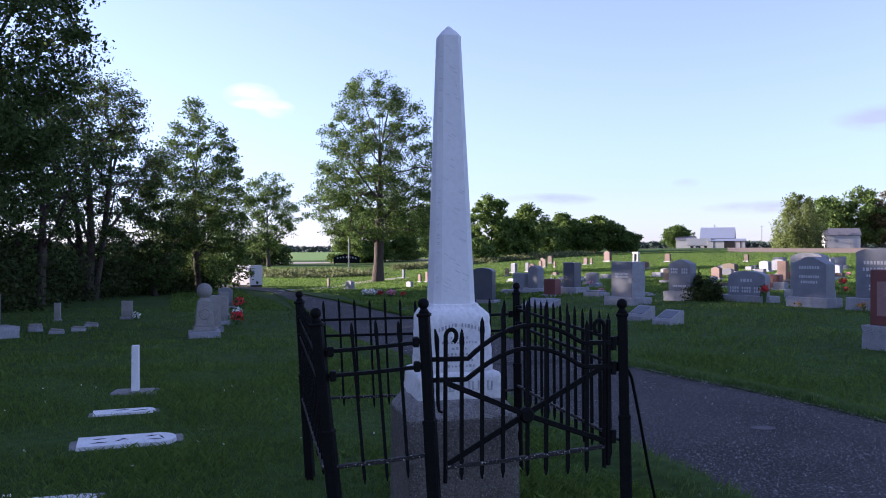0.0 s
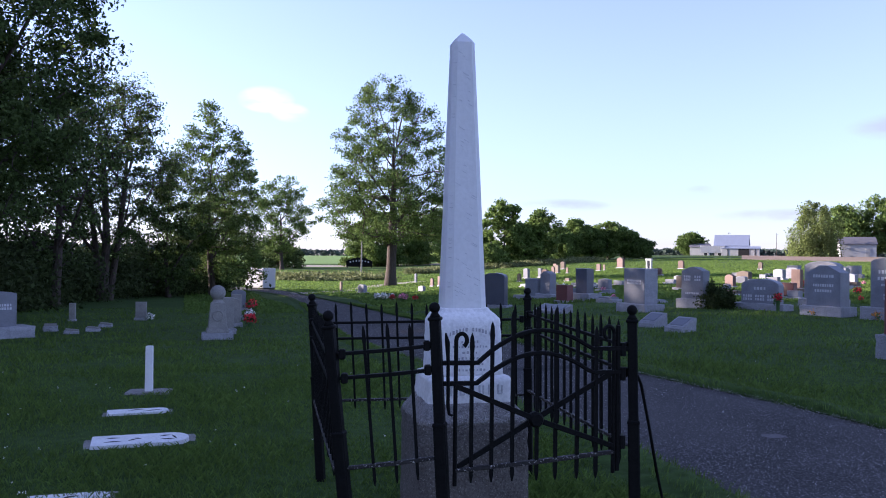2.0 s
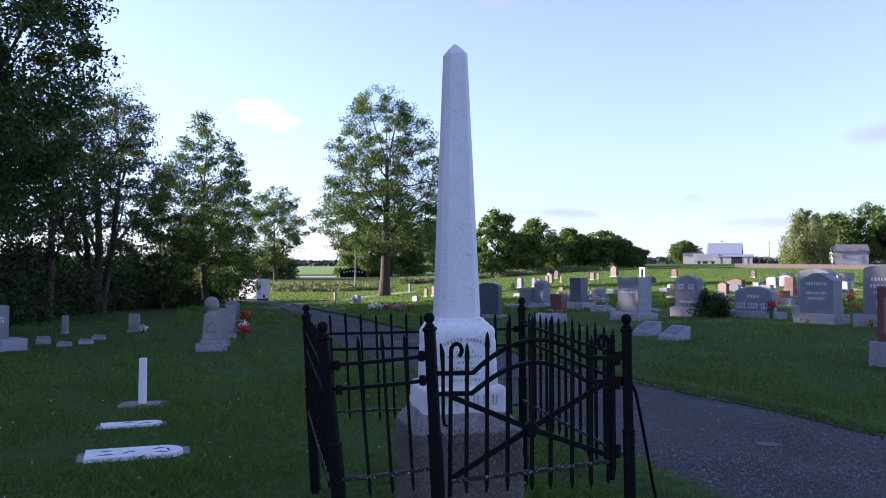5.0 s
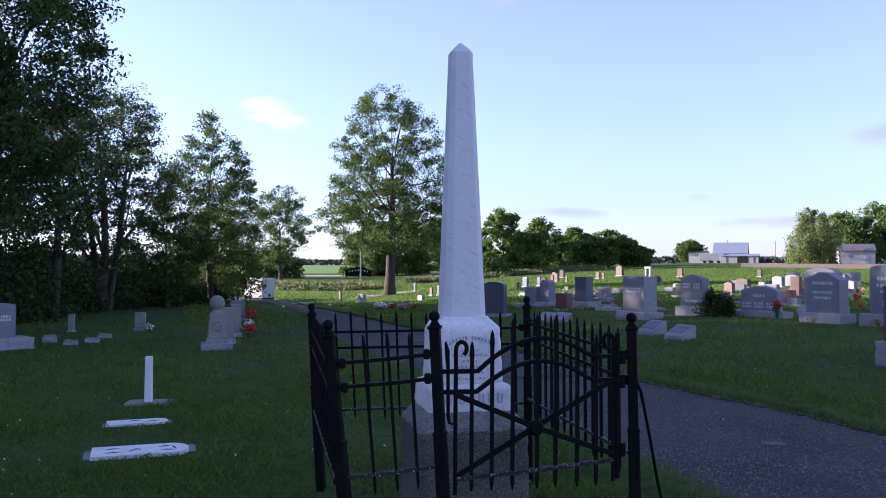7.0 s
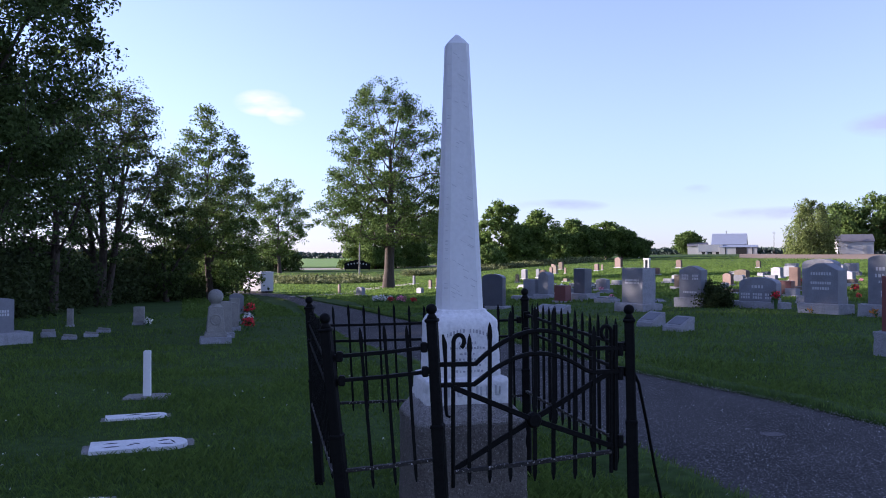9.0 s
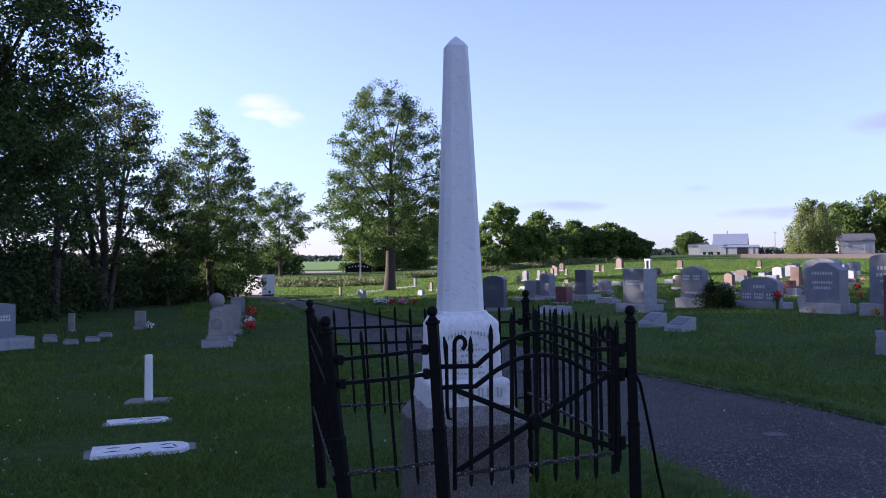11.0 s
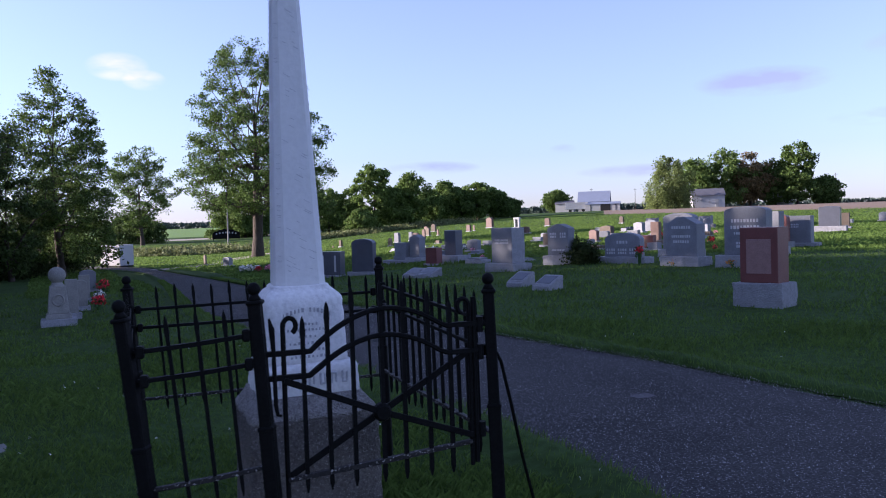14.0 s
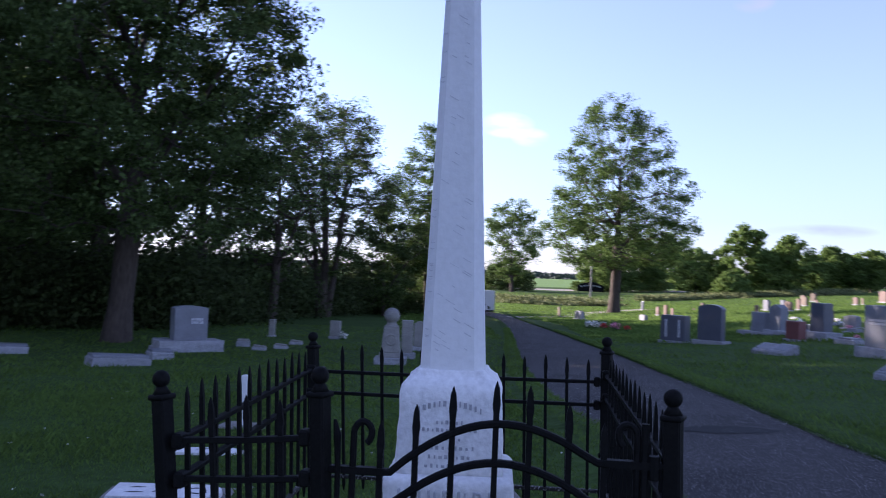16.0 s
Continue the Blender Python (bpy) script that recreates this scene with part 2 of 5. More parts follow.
def quads(name, pts, mat, parent=None, kind=""):
    """Many loose four-cornered pieces: pts is an array (n, 4, 3)."""
    n = len(pts)
    me = bpy.data.meshes.new(name)
    me.vertices.add(n * 4)
    me.vertices.foreach_set("co", pts.reshape(-1).astype(np.float32))
    me.loops.add(n * 4)
    me.loops.foreach_set("vertex_index", np.arange(n * 4, dtype=np.int32))
    me.polygons.add(n)
    me.polygons.foreach_set("loop_start", np.arange(n, dtype=np.int32) * 4)
    me.update(calc_edges=True)
    me.materials.append(M[mat])
    ob = new(name, me)
    if parent:
        ob.parent = parent
    return ob


def thing(name, x, y, z, rz, label, category, group="", rx=0, ry=0):
    ob = new(name)
    ob.empty_display_size = 0.1
    ob.matrix_world = pose(x, y, z, rx, ry, rz)
    return tagged(ob, label, category, group)


def block(sx, sy, sz, z0=0.0, cx=0.0, cy=0.0, top=1.0, bev=0.01, seg=2, rough=0.0, seed=0, cuts=0):
    """A box with its foot at z0; top: how far it narrows; rough: hewn faces."""
    bm = bmesh.new()
    bmesh.ops.create_cube(bm, size=1.0)
    if bev:
        for v in bm.verts:
            v.co = Vector((v.co.x * sx, v.co.y * sy, v.co.z * sz))
        bmesh.ops.bevel(bm, geom=bm.edges[:], offset=bev, segments=seg, affect="EDGES", profile=0.6)
    else:
        for v in bm.verts:
            v.co = Vector((v.co.x * sx, v.co.y * sy, v.co.z * sz))
    if cuts:
        bmesh.ops.subdivide_edges(bm, edges=[e for e in bm.edges if e.calc_length() > 0.35 * min(sx, sy, sz)], cuts=cuts, use_grid_fill=True)
    for v in bm.verts:
        f = v.co.z / sz + 0.5
        k = 1 + (top - 1) * f
        v.co = Vector((v.co.x * k + cx, v.co.y * k + cy, v.co.z + sz / 2 + z0))
        if rough:
            q = noise.noise_vector(v.co * (5.0 / max(sx, 0.3)) + Vector((seed, seed * 2, 7)))
            q2 = noise.noise_vector(v.co * (14.0 / max(sx, 0.3)) + Vector((seed, 3, seed)))
            v.co += (q + q2 * 0.6) * rough
    return bm


def join(*bms):
    out = bmesh.new()
    for b in bms:
        me = bpy.data.meshes.new("tmp")
        b.to_mesh(me)
        b.free()
        out.from_mesh(me)
        bpy.data.meshes.remove(me)
    return out


def extruded(profile, depth, bev=0.008):
    """A profile in x and z, drawn out along y, with softened edges."""
    bm = bmesh.new()
    f = bm.faces.new([bm.verts.new((x, -depth / 2, z)) for x, z in profile])
    got = bmesh.ops.extrude_face_region(bm, geom=[f])
    for v in [g for g in got["geom"] if isinstance(g, bmesh.types.BMVert)]:
        v.co.y += depth
    if bev:
        rim = [e for e in bm.edges if abs(abs(e.verts[0].co.y) - depth / 2) < 1e-5 and abs(e.verts[0].co.y - e.verts[1].co.y) < 1e-5]
        bmesh.ops.bevel(bm, geom=rim, offset=bev, segments=2, affect="EDGES", profile=0.6)
    return bm


def tube(points, radius, sides=8, caps=True):
    """A round bar along points; radius: one number or one for each point."""
    bm = bmesh.new()
    pts = [Vector(p) for p in points]
    rad = radius if isinstance(radius, (list, tuple)) else [radius] * len(pts)
    rings = []
    for i, p in enumerate(pts):
        d = (pts[min(i + 1, len(pts) - 1)] - pts[max(i - 1, 0)]).normalized()
        side = d.cross(Vector((0.31, 0.95, 0.05))).normalized() if abs(d.y) < 0.9 else d.cross(Vector((1, 0, 0.1))).normalized()
        up = side.cross(d).normalized()
        rings.append([bm.verts.new(p + (side * math.cos(a) + up * math.sin(a)) * rad[i]) for a in [2 * math.pi * k / sides for k in range(sides)]])
    for a, b in zip(rings, rings[1:]):
        for k in range(sides):
            bm.faces.new((a[k], a[(k + 1) % sides], b[(k + 1) % sides], b[k]))
    if caps:
        bm.faces.new(rings[0][::-1])
        bm.faces.new(rings[-1])
    return bm


def flat_bar(points, w, h):
    """A flat bar along points in the x-z plane: w across y, h in the plane."""
    bm = bmesh.new()
    pts = [Vector(p) for p in points]
    rings = []
    for i, p in enumerate(pts):
        d = (pts[min(i + 1, len(pts) - 1)] - pts[max(i - 1, 0)]).normalized()
        n = Vector((-d.z, 0, d.x))
        rings.append([bm.verts.new(p + n * (h / 2) * a + Vector((0, w / 2 * b, 0))) for a, b in ((-1, -1), (1, -1), (1, 1), (-1, 1))])
    for a, b in zip(rings, rings[1:]):
        for k in range(4):
            bm.faces.new((a[k], a[(k + 1) % 4], b[(k + 1) % 4], b[k]))
    bm.faces.new(rings[0][::-1])
    bm.faces.new(rings[-1])
    bmesh.ops.bevel(bm, geom=[e for e in bm.edges if e.calc_length() > max(w, h) * 1.2], offset=min(w, h) * 0.25, segments=1, affect="EDGES")
    return bm


def ball(r, x=0, y=0, z=0, seg=14, sq=1.0):
    bm = bmesh.new()
    bmesh.ops.create_uvsphere(bm, u_segments=seg, v_segments=seg // 2 + 2, radius=r)
    for v in bm.verts:
        v.co = Vector((v.co.x + x, v.co.y + y, v.co.z * sq + z))
    return bm


def step(a, b, t):
    t = min(max((t - a) / (b - a), 0.0), 1.0)
    return t * t * (3 - 2 * t)


# ---------------------------------------------------------------- the lie of the land
LOW = [(9, 0), (20, -0.36), (62, -1.0), (110, -1.4), (400, 0.6), (2000, 1.2)]
HIGH = [(3, 0), (18, 0.22), (45, 0.3), (190, 2.1), (370, 3.2), (2000, 6.0)]


def along(d, pts):
    for (a, za), (b, zb) in zip(pts, pts[1:]):
        if d <= b:
            return za + (zb - za) * step(a, b, d)
    return pts[-1][1]


def ground_z(x, y):
    """The lawn falls gently to the woods and the road, and rises towards the open field."""
    dx, dy = x - 0.334, y + 0.19
    u, v = dx * 0.976 + dy * 0.219, -0.219 * dx + 0.976 * dy
    w = step(-0.16, 0.34, math.atan2(u, abs(v) + 1e-6))
    d = math.hypot(u, v)
    return (1 - w) * along(d, LOW) + w * along(d, HIGH)


def polar(az, dist):
    """A place by its bearing from the plot (degrees, clockwise from y) and its distance."""
    return 0.334 + dist * math.sin(radians(az)), -0.19 + dist * math.cos(radians(az))


def sheet(name, rows, mat, lift, label, kind="structure", category=""):
    """A strip laid on the ground: rows of (left x, y, right x, y), finely cut."""
    verts, faces = [], []
    n = 7
    for (lx, ly, rx, ry) in rows:
        for k in range(n):
            f = k / (n - 1)
            x, y = lx + (rx - lx) * f, ly + (ry - ly) * f
            verts.append((x, y, ground_z(x, y) + lift - (0.035 if k in (0, n - 1) else 0)))
    for i in range(len(rows) - 1):
        for k in range(n - 1):
            a = i * n + k
            faces.append((a, a + 1, a + n + 1, a + n))
    ob = raw(name, verts, faces, mat, smooth=True)
    return tagged(ob, label, category, kind=kind)


def densify(rows, m=6):
    """Rows in between, on a smooth line."""
    out = []
    for i in range(len(rows) - 1):
        p0, p1, p2, p3 = (np.array(rows[max(0, min(len(rows) - 1, j))], float) for j in (i - 1, i, i + 1, i + 2))
        for k in range(m):
            t = k / m
            out.append(tuple(0.5 * ((2 * p1) + (p2 - p0) * t + (2 * p0 - 5 * p1 + 4 * p2 - p3) * t * t + (3 * p1 - p0 - 3 * p2 + p3) * t ** 3)))
    out.append(tuple(rows[-1]))
    return out


# ground: one sheet to the horizon
verts, faces = [(0.334, -0.19, 0.0)], []
radii, NA = [0.6 * 1.047 ** i for i in range(178)], 220
for r in radii:
    for k in range(NA):
        a = 2 * math.pi * k / NA
        x, y = 0.334 + r * math.sin(a), -0.19 + r * math.cos(a)
        verts.append((x, y, ground_z(x, y)))
for k in range(NA):
    faces.append((0, 1 + (k + 1) % NA, 1 + k))
for i in range(len(radii) - 1):
    for k in range(NA):
        a, b = 1 + i * NA + k, 1 + i * NA + (k + 1) % NA
        faces.append((a, b, b + NA, a + NA))
ground = tagged(raw("ground", verts, faces, "lawn", smooth=True), "wide mown cemetery lawn in evening shade", "ground", kind="structure")

# the drive, from behind the camera past the plot and away round the bend
DRIVE = [(5.5, -5.0, 9.0, -3.0), (3.2, -1.0, 6.2, 1.2), (1.75, 2.6, 4.3, 4.6), (1.01, 4.75, 2.95, 6.5), (0.35, 5.9, 1.9, 8.1), (-1.75, 9.35, 0.41, 9.98),
         (-3.66, 12.61, -1.51, 13.63), (-6.3, 18.0, -3.98, 19.0), (-9.49, 24.71, -6.8, 24.0), (-12.7, 31.4, -9.9, 29.6), (-16.5, 38.8, -13.5, 36.0),
         (-20.6, 45.3, -17.8, 43.8), (-25.5, 50.5, -23.0, 52.0), (-33.0, 55.5, -32.5, 58.5), (-48.0, 60.0, -48.0, 63.5)]
sheet("road", densify(DRIVE), "asphalt", 0.03, "worn grey asphalt cemetery drive with pale stone flecks", category="drive")

# ---------------------------------------------------------------- the iron fence round the plot
fence = thing("fence", 0, 0, 0, 0, "black wrought-iron plot fence with spear pickets and ball-topped posts", "fence")
FL, GL, GR, BL, BR = (-0.931, 3.186), (-0.492, 3.324), (0.349, 3.694), (-1.633, 4.763), (-0.314, 5.224)


def post(parent, x, y, lean=(0, 0), top=1.2):
    """A square post with a stepped collar, a moulded cap and a ball."""
    bm = join(block(0.053, 0.053, 0.80, -0.1, bev=0.006, seg=1), block(0.045, 0.045, top - 0.74, 0.70, bev=0.005, seg=1),
              block(0.058, 0.058, 0.022, 0.69, bev=0.006, seg=1))
    ob = part("post", bm, "iron", parent)
    ob.location = (x, y, 0)
    ob.rotation_euler = (radians(lean[0]), radians(lean[1]), 0)
    cap = join(block(0.056, 0.056, 0.016, top - 0.045, bev=0.004, seg=1), tube([(0, 0, top - 0.03), (0, 0, top - 0.012), (0, 0, top - 0.005)], [0.026, 0.016, 0.012], 10),
               ball(0.0245, 0, 0, top + 0.012))
    part("finial", cap, "iron", ob, "black ball finial", smooth=True)
    return ob


def picket(parent, s, z0, z1, w=0.0138):
    """A square bar drawn out to a flattened spear point."""
    bm = bmesh.new()
    rings = []
    for z, a, b in ((z0, 0.35, 0.4), (z0 + 0.03, 1, 1), (z1 - 0.085, 1, 1), (z1 - 0.06, 1.35, 0.8), (z1 - 0.02, 0.95, 0.55), (z1, 0.12, 0.12)):
        rings.append([bm.verts.new((s + w / 2 * a * p, w / 2 * b * q, z)) for p, q in ((-1, -1), (1, -1), (1, 1), (-1, 1))])
    for a, b in zip(rings, rings[1:]):
        for k in range(4):
            bm.faces.new((a[k], a[(k + 1) % 4], b[(k + 1) % 4], b[k]))
    bm.faces.new(rings[0][::-1])
    bm.faces.new(rings[-1])
    return part("picket", bm, "iron", parent)


SUNK = {FL: -0.034, BL: -0.046, GR: -0.013}
LEAN = {FL: (2.0, -5.6), GL: (0.6, -3.2), GR: (0.5, -1.3), BL: (0.5, -3.6), BR: (0.3, -1.0)}


def foot(at):
    """How far a leaning post's foot stands from its head."""
    rx, ry = LEAN[at]
    t = Euler((radians(rx), radians(ry), 0)).to_matrix() @ Vector((0, 0, 1.2))
    return -t.x, -t.y


def panel(a, b, pickets, rails, z0, z1, label, rise=0.0):
    """One length of fence, from post a to post b; rails: height at both ends."""
    ax, ay = a
    length, turn = math.hypot(b[0] - ax, b[1] - ay), math.atan2(b[1] - ay, b[0] - ax)
    cs, sn = math.cos(turn), math.sin(turn)

    def shift(at, z):
        fx, fy = foot(at)
        k = 1 - z / 1.2
        return (fx * cs + fy * sn) * k, (fy * cs - fx * sn) * k

    made = []
    for k, (za, zb) in enumerate(rails):
        (sa, ta), (sb, tb) = shift(a, za), shift(b, zb)
        bm = flat_bar([(sa + 0.02, ta * 0.6, za), ((sa + length + sb) * 0.5, (ta + tb) * 0.3, (za + zb) / 2 - 0.003), (length + sb - 0.02, tb * 0.6, zb)], 0.024, 0.016)
        made.append(part("rail", bm, "rust" if k == 2 else "iron", fence, "bottom rail with bare metal showing" if k == 2 else ""))
        made[-1].location, made[-1].rotation_euler = (ax, ay, 0), (0, 0, turn)
    root = tagged(made[0], label)
    for za, zb in rails[:2]:
        (sa, ta), (sb, tb) = shift(a, za), shift(b, zb)
        part("bracket", block(0.030, 0.044, 0.044, za - 0.022, cx=sa + 0.042, cy=ta * 0.6, bev=0.006, seg=1), "iron", root)
        part("bracket", block(0.030, 0.044, 0.044, zb - 0.022, cx=length + sb - 0.042, cy=tb * 0.6, bev=0.006, seg=1), "iron", root)
    for k, s in enumerate(pickets):
        f = s / length
        p = picket(root, 0, z0 + 0.012 * ((k * 7) % 3 - 1), z1 + rise * (1 - f) + 0.006 * ((k * 5) % 3 - 1))
        fa, fb = shift(a, 0), shift(b, 0)
        # the pickets lean with their panel
        lx = fa[0] * (1 - f) + fb[0] * f
        ly = (fa[1] * (1 - f) + fb[1] * f) * 0.6
        p.location = (s + lx, ly, 0)
        p.rotation_euler = (math.atan2(ly, 1.2), -math.atan2(lx, 1.2), 0)
    return root


for at, lean in LEAN.items():
    p = post(fence, 0, 0, lean)
    fx, fy = foot(at)
    p.location = (at[0] + fx, at[1] + fy, SUNK.get(at, 0.0))
panel(FL, GL, [0.143, 0.248, 0.346], [(1.007, 1.045), (0.903, 0.939), (0.515, 0.558)], 0.45, 1.143, "narrow black wrought-iron fence panel beside the gate")
panel(BL, BR, [0.145 + 0.0975 * k for k in range(13)], [(1.0, 1.03), (0.90, 0.925), (0.505, 0.535)], 0.455, 1.135, "black wrought-iron fence panel with spear-point pickets")
panel(BR, GR, [0.165 + 0.112 * k for k in range(13)], [(1.065, 1.028), (0.96, 0.91), (0.565, 0.574)], 0.47, 1.152, "black wrought-iron fence panel along the drive")
panel(FL, BL, [0.175 + 0.117 * k for k in range(13)], [(0.985, 1.01), (0.875, 0.90), (0.50, 0.51)], 0.45, 1.112, "black wrought-iron fence panel on the lawn side, scuffed at the foot", rise=0.03)

gate_turn = math.degrees(math.atan2(GR[1] - GL[1], GR[0] - GL[0]))
gate = thing("gate", GL[0], GL[1], 0, gate_turn, "closed black wrought-iron gate with arched rails and crossed braces", "gate")


def swell(a, b, za, zm, zb, s0=0.2, s1=0.72, n=26):
    """A gate rail: level ends and a raised middle."""
    pts = []
    for k in range(n + 1):
        s = a + (b - a) * k / n
        if s < s0 or s > s1:
            z = za if s < s0 else zb
        else:
            f = (s - s0) / (s1 - s0)
            z = za + (zb - za) * f + (zm - (za + zb) / 2) * (math.sin(math.pi * f) ** 0.85)
        pts.append((s, 0, z))
    return flat_bar(pts, 0.024, 0.019)


part("top_rail", swell(0.03, 0.90, 0.968, 1.108, 1.025), "iron", gate, "arched upper rail")
part("middle_rail", swell(0.03, 0.87, 0.878, 1.007, 0.918), "iron", gate, "arched middle rail")
part("bottom_rail", flat_bar([(0.10, 0, 0.498), (0.46, 0, 0.522), (0.83, 0, 0.555)], 0.024, 0.018), "rust", gate, "scuffed bottom rail with bare metal")
part("brace", flat_bar([(0.096, -0.014, 0.868), (0.46, -0.014, 0.715), (0.83, -0.014, 0.583)], 0.012, 0.024), "iron", gate, "crossed flat brace")
part("brace", flat_bar([(0.100, 0.004, 0.505), (0.46, 0.004, 0.712), (0.83, 0.004, 0.915)], 0.012, 0.024), "iron", gate, "crossed flat brace")
boss = tube([(0.464, -0.03, 0.712), (0.464, -0.012, 0.712), (0.464, 0.012, 0.712)], [0.026, 0.036, 0.036], 14)
part("boss", boss, "iron", gate, "round boss where the braces cross")
for s, z1 in ((0.170, 1.10), (0.262, 1.149), (0.357, 1.20), (0.470, 1.219), (0.557, 1.212), (0.659, 1.171), (0.749, 1.127)):
    picket(gate, s, 0.44, z1, 0.0155)
curl = [(0.098, 0, 0.43), (0.097, 0, 0.75), (0.098, 0, 1.04)] + [(0.098 + 0.026 * (1 - math.cos(a)) * (1 - 0.10 * a / 4), 0, 1.066 + 0.030 * math.sin(a)) for a in [k * 0.42 for k in range(11)]]
part("stile", tube(curl, 0.0095, 8), "iron", gate, "leading stile curled over at the top")
curl2 = [(0.832 - (p[0] - 0.098), 0, p[2] + 0.03) for p in curl]
part("stile", tube(curl2, 0.0095, 8), "iron", gate, "hanging stile curled over at the top")
part("stile", flat_bar([(0.852, 0, 0.47), (0.852, 0, 1.13)], 0.02, 0.02), "iron", gate)
latch = [(0.048, -0.012, 1.10), (0.056, -0.012, 1.06), (0.060, -0.012, 0.98), (0.062, -0.012, 0.78), (0.068, -0.012, 0.745), (0.082, -0.012, 0.74)]
part("latch_bar", tube(latch, [0.004, 0.011, 0.008, 0.008, 0.007, 0.006], 8), "iron", gate, "bent latch bar")
for z in (0.60, 0.91, 1.02):
    part("hinge", tube([(0.875, -0.002, z - 0.03), (0.875, -0.002, z + 0.03)], 0.015, 10), "iron", gate)

rod = thing("brace_rod", 0, 0, 0, 0, "thin bent black iron rod propping the gate post", "rod")
part("rod", tube([(0.375, 3.70, 0.90), (0.392, 3.73, 0.86), (0.43, 3.83, 0.66), (0.475, 3.94, 0.40), (0.52, 4.06, 0.18), (0.555, 4.13, 0.02)], 0.0075, 8), "iron", rod)

# ---------------------------------------------------------------- the obelisk
OX, OY, OTURN = -0.53, 4.18, 25.0
ob_root = thing("obelisk", OX, OY, 0, OTURN, "weathered white marble obelisk on a rough concrete base", "monument", rx=0.3, ry=-0.7)


def chamfered(levels):
    """A shaft of square section with cut corners; levels: (z, width, chamfer)."""
    bm = bmesh.new()
    rings = []
    for z, w, c in levels:
        h = w / 2
        rings.append([bm.verts.new((x, y, z)) for x, y in ((-h + c, -h), (h - c, -h), (h, -h + c), (h, h - c), (h - c, h), (-h + c, h), (-h, h - c), (-h, -h + c))])
    for a, b in zip(rings, rings[1:]):
        for k in range(8):
            bm.faces.new((a[k], a[(k + 1) % 8], b[(k + 1) % 8], b[k]))
    bm.faces.new(rings[0][::-1])
    bm.faces.new(rings[-1])
    return bm


lv = [(1.160, 0.226, 0.036)]
for k in range(1, 25):
    f = k / 24
    lv.append((1.160 + 1.416 * f, 0.226 - 0.110 * f, 0.036 - 0.016 * f))
lv += [(2.600, 0.080, 0.013), (2.626, 0.026, 0.004), (2.634, 0.010, 0.002)]
shaft = part("shaft", chamfered(lv), "marble", ob_root, "tapering white marble shaft with chamfered corners and faint veins")
rnd = random.Random(4)
for k in range(60):
    z = 1.22 + rnd.random() * 1.30
    f = (z - 1.16) / 1.416
    w, c = 0.226 - 0.110 * f, 0.036 - 0.016 * f
    x = (rnd.random() - 0.5) * (w - 2 * c) * 0.8
    ln = 0.008 + rnd.random() * 0.026
    yy = -w / 2 - 0.0004
    if k % 3 == 0:
        # short level nicks on the cut corner
        cx_, cy_ = -w / 2 + c / 2, -w / 2 + c / 2
        bit = flat_bar([(-0.010, 0, 0.003), (0.0, 0, 0.0), (0.010, 0, 0.002)], 0.0016, 0.003)
        bmesh.ops.rotate(bit, verts=bit.verts, cent=(0, 0, 0), matrix=Matrix.Rotation(radians(-45), 3, "Z"))
        bmesh.ops.translate(bit, verts=bit.verts, vec=(cx_ - 0.0003, cy_ - 0.0003, z))
    else:
        bit = flat_bar([(x - ln / 2, yy, z + ln * 0.30), (x, yy, z), (x + ln / 2, yy, z - ln * 0.26)], 0.0016, 0.0018 + 0.0016 * rnd.random())
    part("vein", bit, "vein", shaft)


def weathered(levels, n=11, rough=0.006, seed=1, corner=0.02, front=True):
    """A hewn block: levels of (z, width), rounded corners, uneven faces; the front stays smoother."""
    bm = bmesh.new()
    rings = []
    for z, w in levels:
        h, ring = w / 2, []
        side = [(-h + w * k / n, -h) for k in range(n)] + [(h, -h + w * k / n) for k in range(n)] + [(h - w * k / n, h) for k in range(n)] + [(-h, h - w * k / n) for k in range(n)]
        for x, y in side:
            ex, ey = max(abs(x) - (h - corner), 0), max(abs(y) - (h - corner), 0)
            if ex and ey:
                sc = corner / math.hypot(ex, ey)
                if sc < 1:
                    x, y = math.copysign(h - corner + ex * sc, x), math.copysign(h - corner + ey * sc, y)
            p = Vector((x, y, z))
            q = noise.noise_vector(p * 16 + Vector((seed, 0, 0))) * 0.65 + noise.noise_vector(p * 42 + Vector((0, seed, 0))) * 0.5
            calm = 0.10 if (front and y < -h + 0.004 and abs(x) < h * 0.72) else 1.0
            ring.append(bm.verts.new(p + q * rough * calm))
        rings.append(ring)
    m = len(rings[0])
    for a, b in zip(rings, rings[1:]):
        for k in range(m):
            bm.faces.new((a[k], a[(k + 1) % m], b[(k + 1) % m], b[k]))
    bm.faces.new(rings[0][::-1])
    bm.faces.new(rings[-1])
    return bm


die = [(0.815 + 0.275 * k / 12, 0.366 - 0.020 * k / 12) for k in range(13)] + [(1.110, 0.334), (1.128, 0.312), (1.142, 0.282), (1.150, 0.256), (1.158, 0.250), (1.164, 0.240)]
die_ob = part("die", weathered(die, 13, 0.008, 2, 0.03), "marble_rough", ob_root, "rock-faced white marble die with a worn inscription", smooth=True)
tier = [(0.675 + 0.125 * k / 7, 0.446 - 0.012 * k / 7) for k in range(8)] + [(0.812, 0.416), (0.821, 0.38)]
tier_ob = part("plinth", weathered(tier, 13, 0.009, 5, 0.02), "marble_rough", ob_root, "hewn white marble plinth with raised worn lettering", smooth=True)
soc = [(-0.05 + 0.63 * k / 14, 0.585 - 0.012 * k / 14) for k in range(15)] + [(0.596, 0.565), (0.600, 0.40)]
part("base", weathered(soc, 15, 0.012, 9, 0.03, False), "socle", ob_root, "rough dark pebbled concrete base", smooth=True)
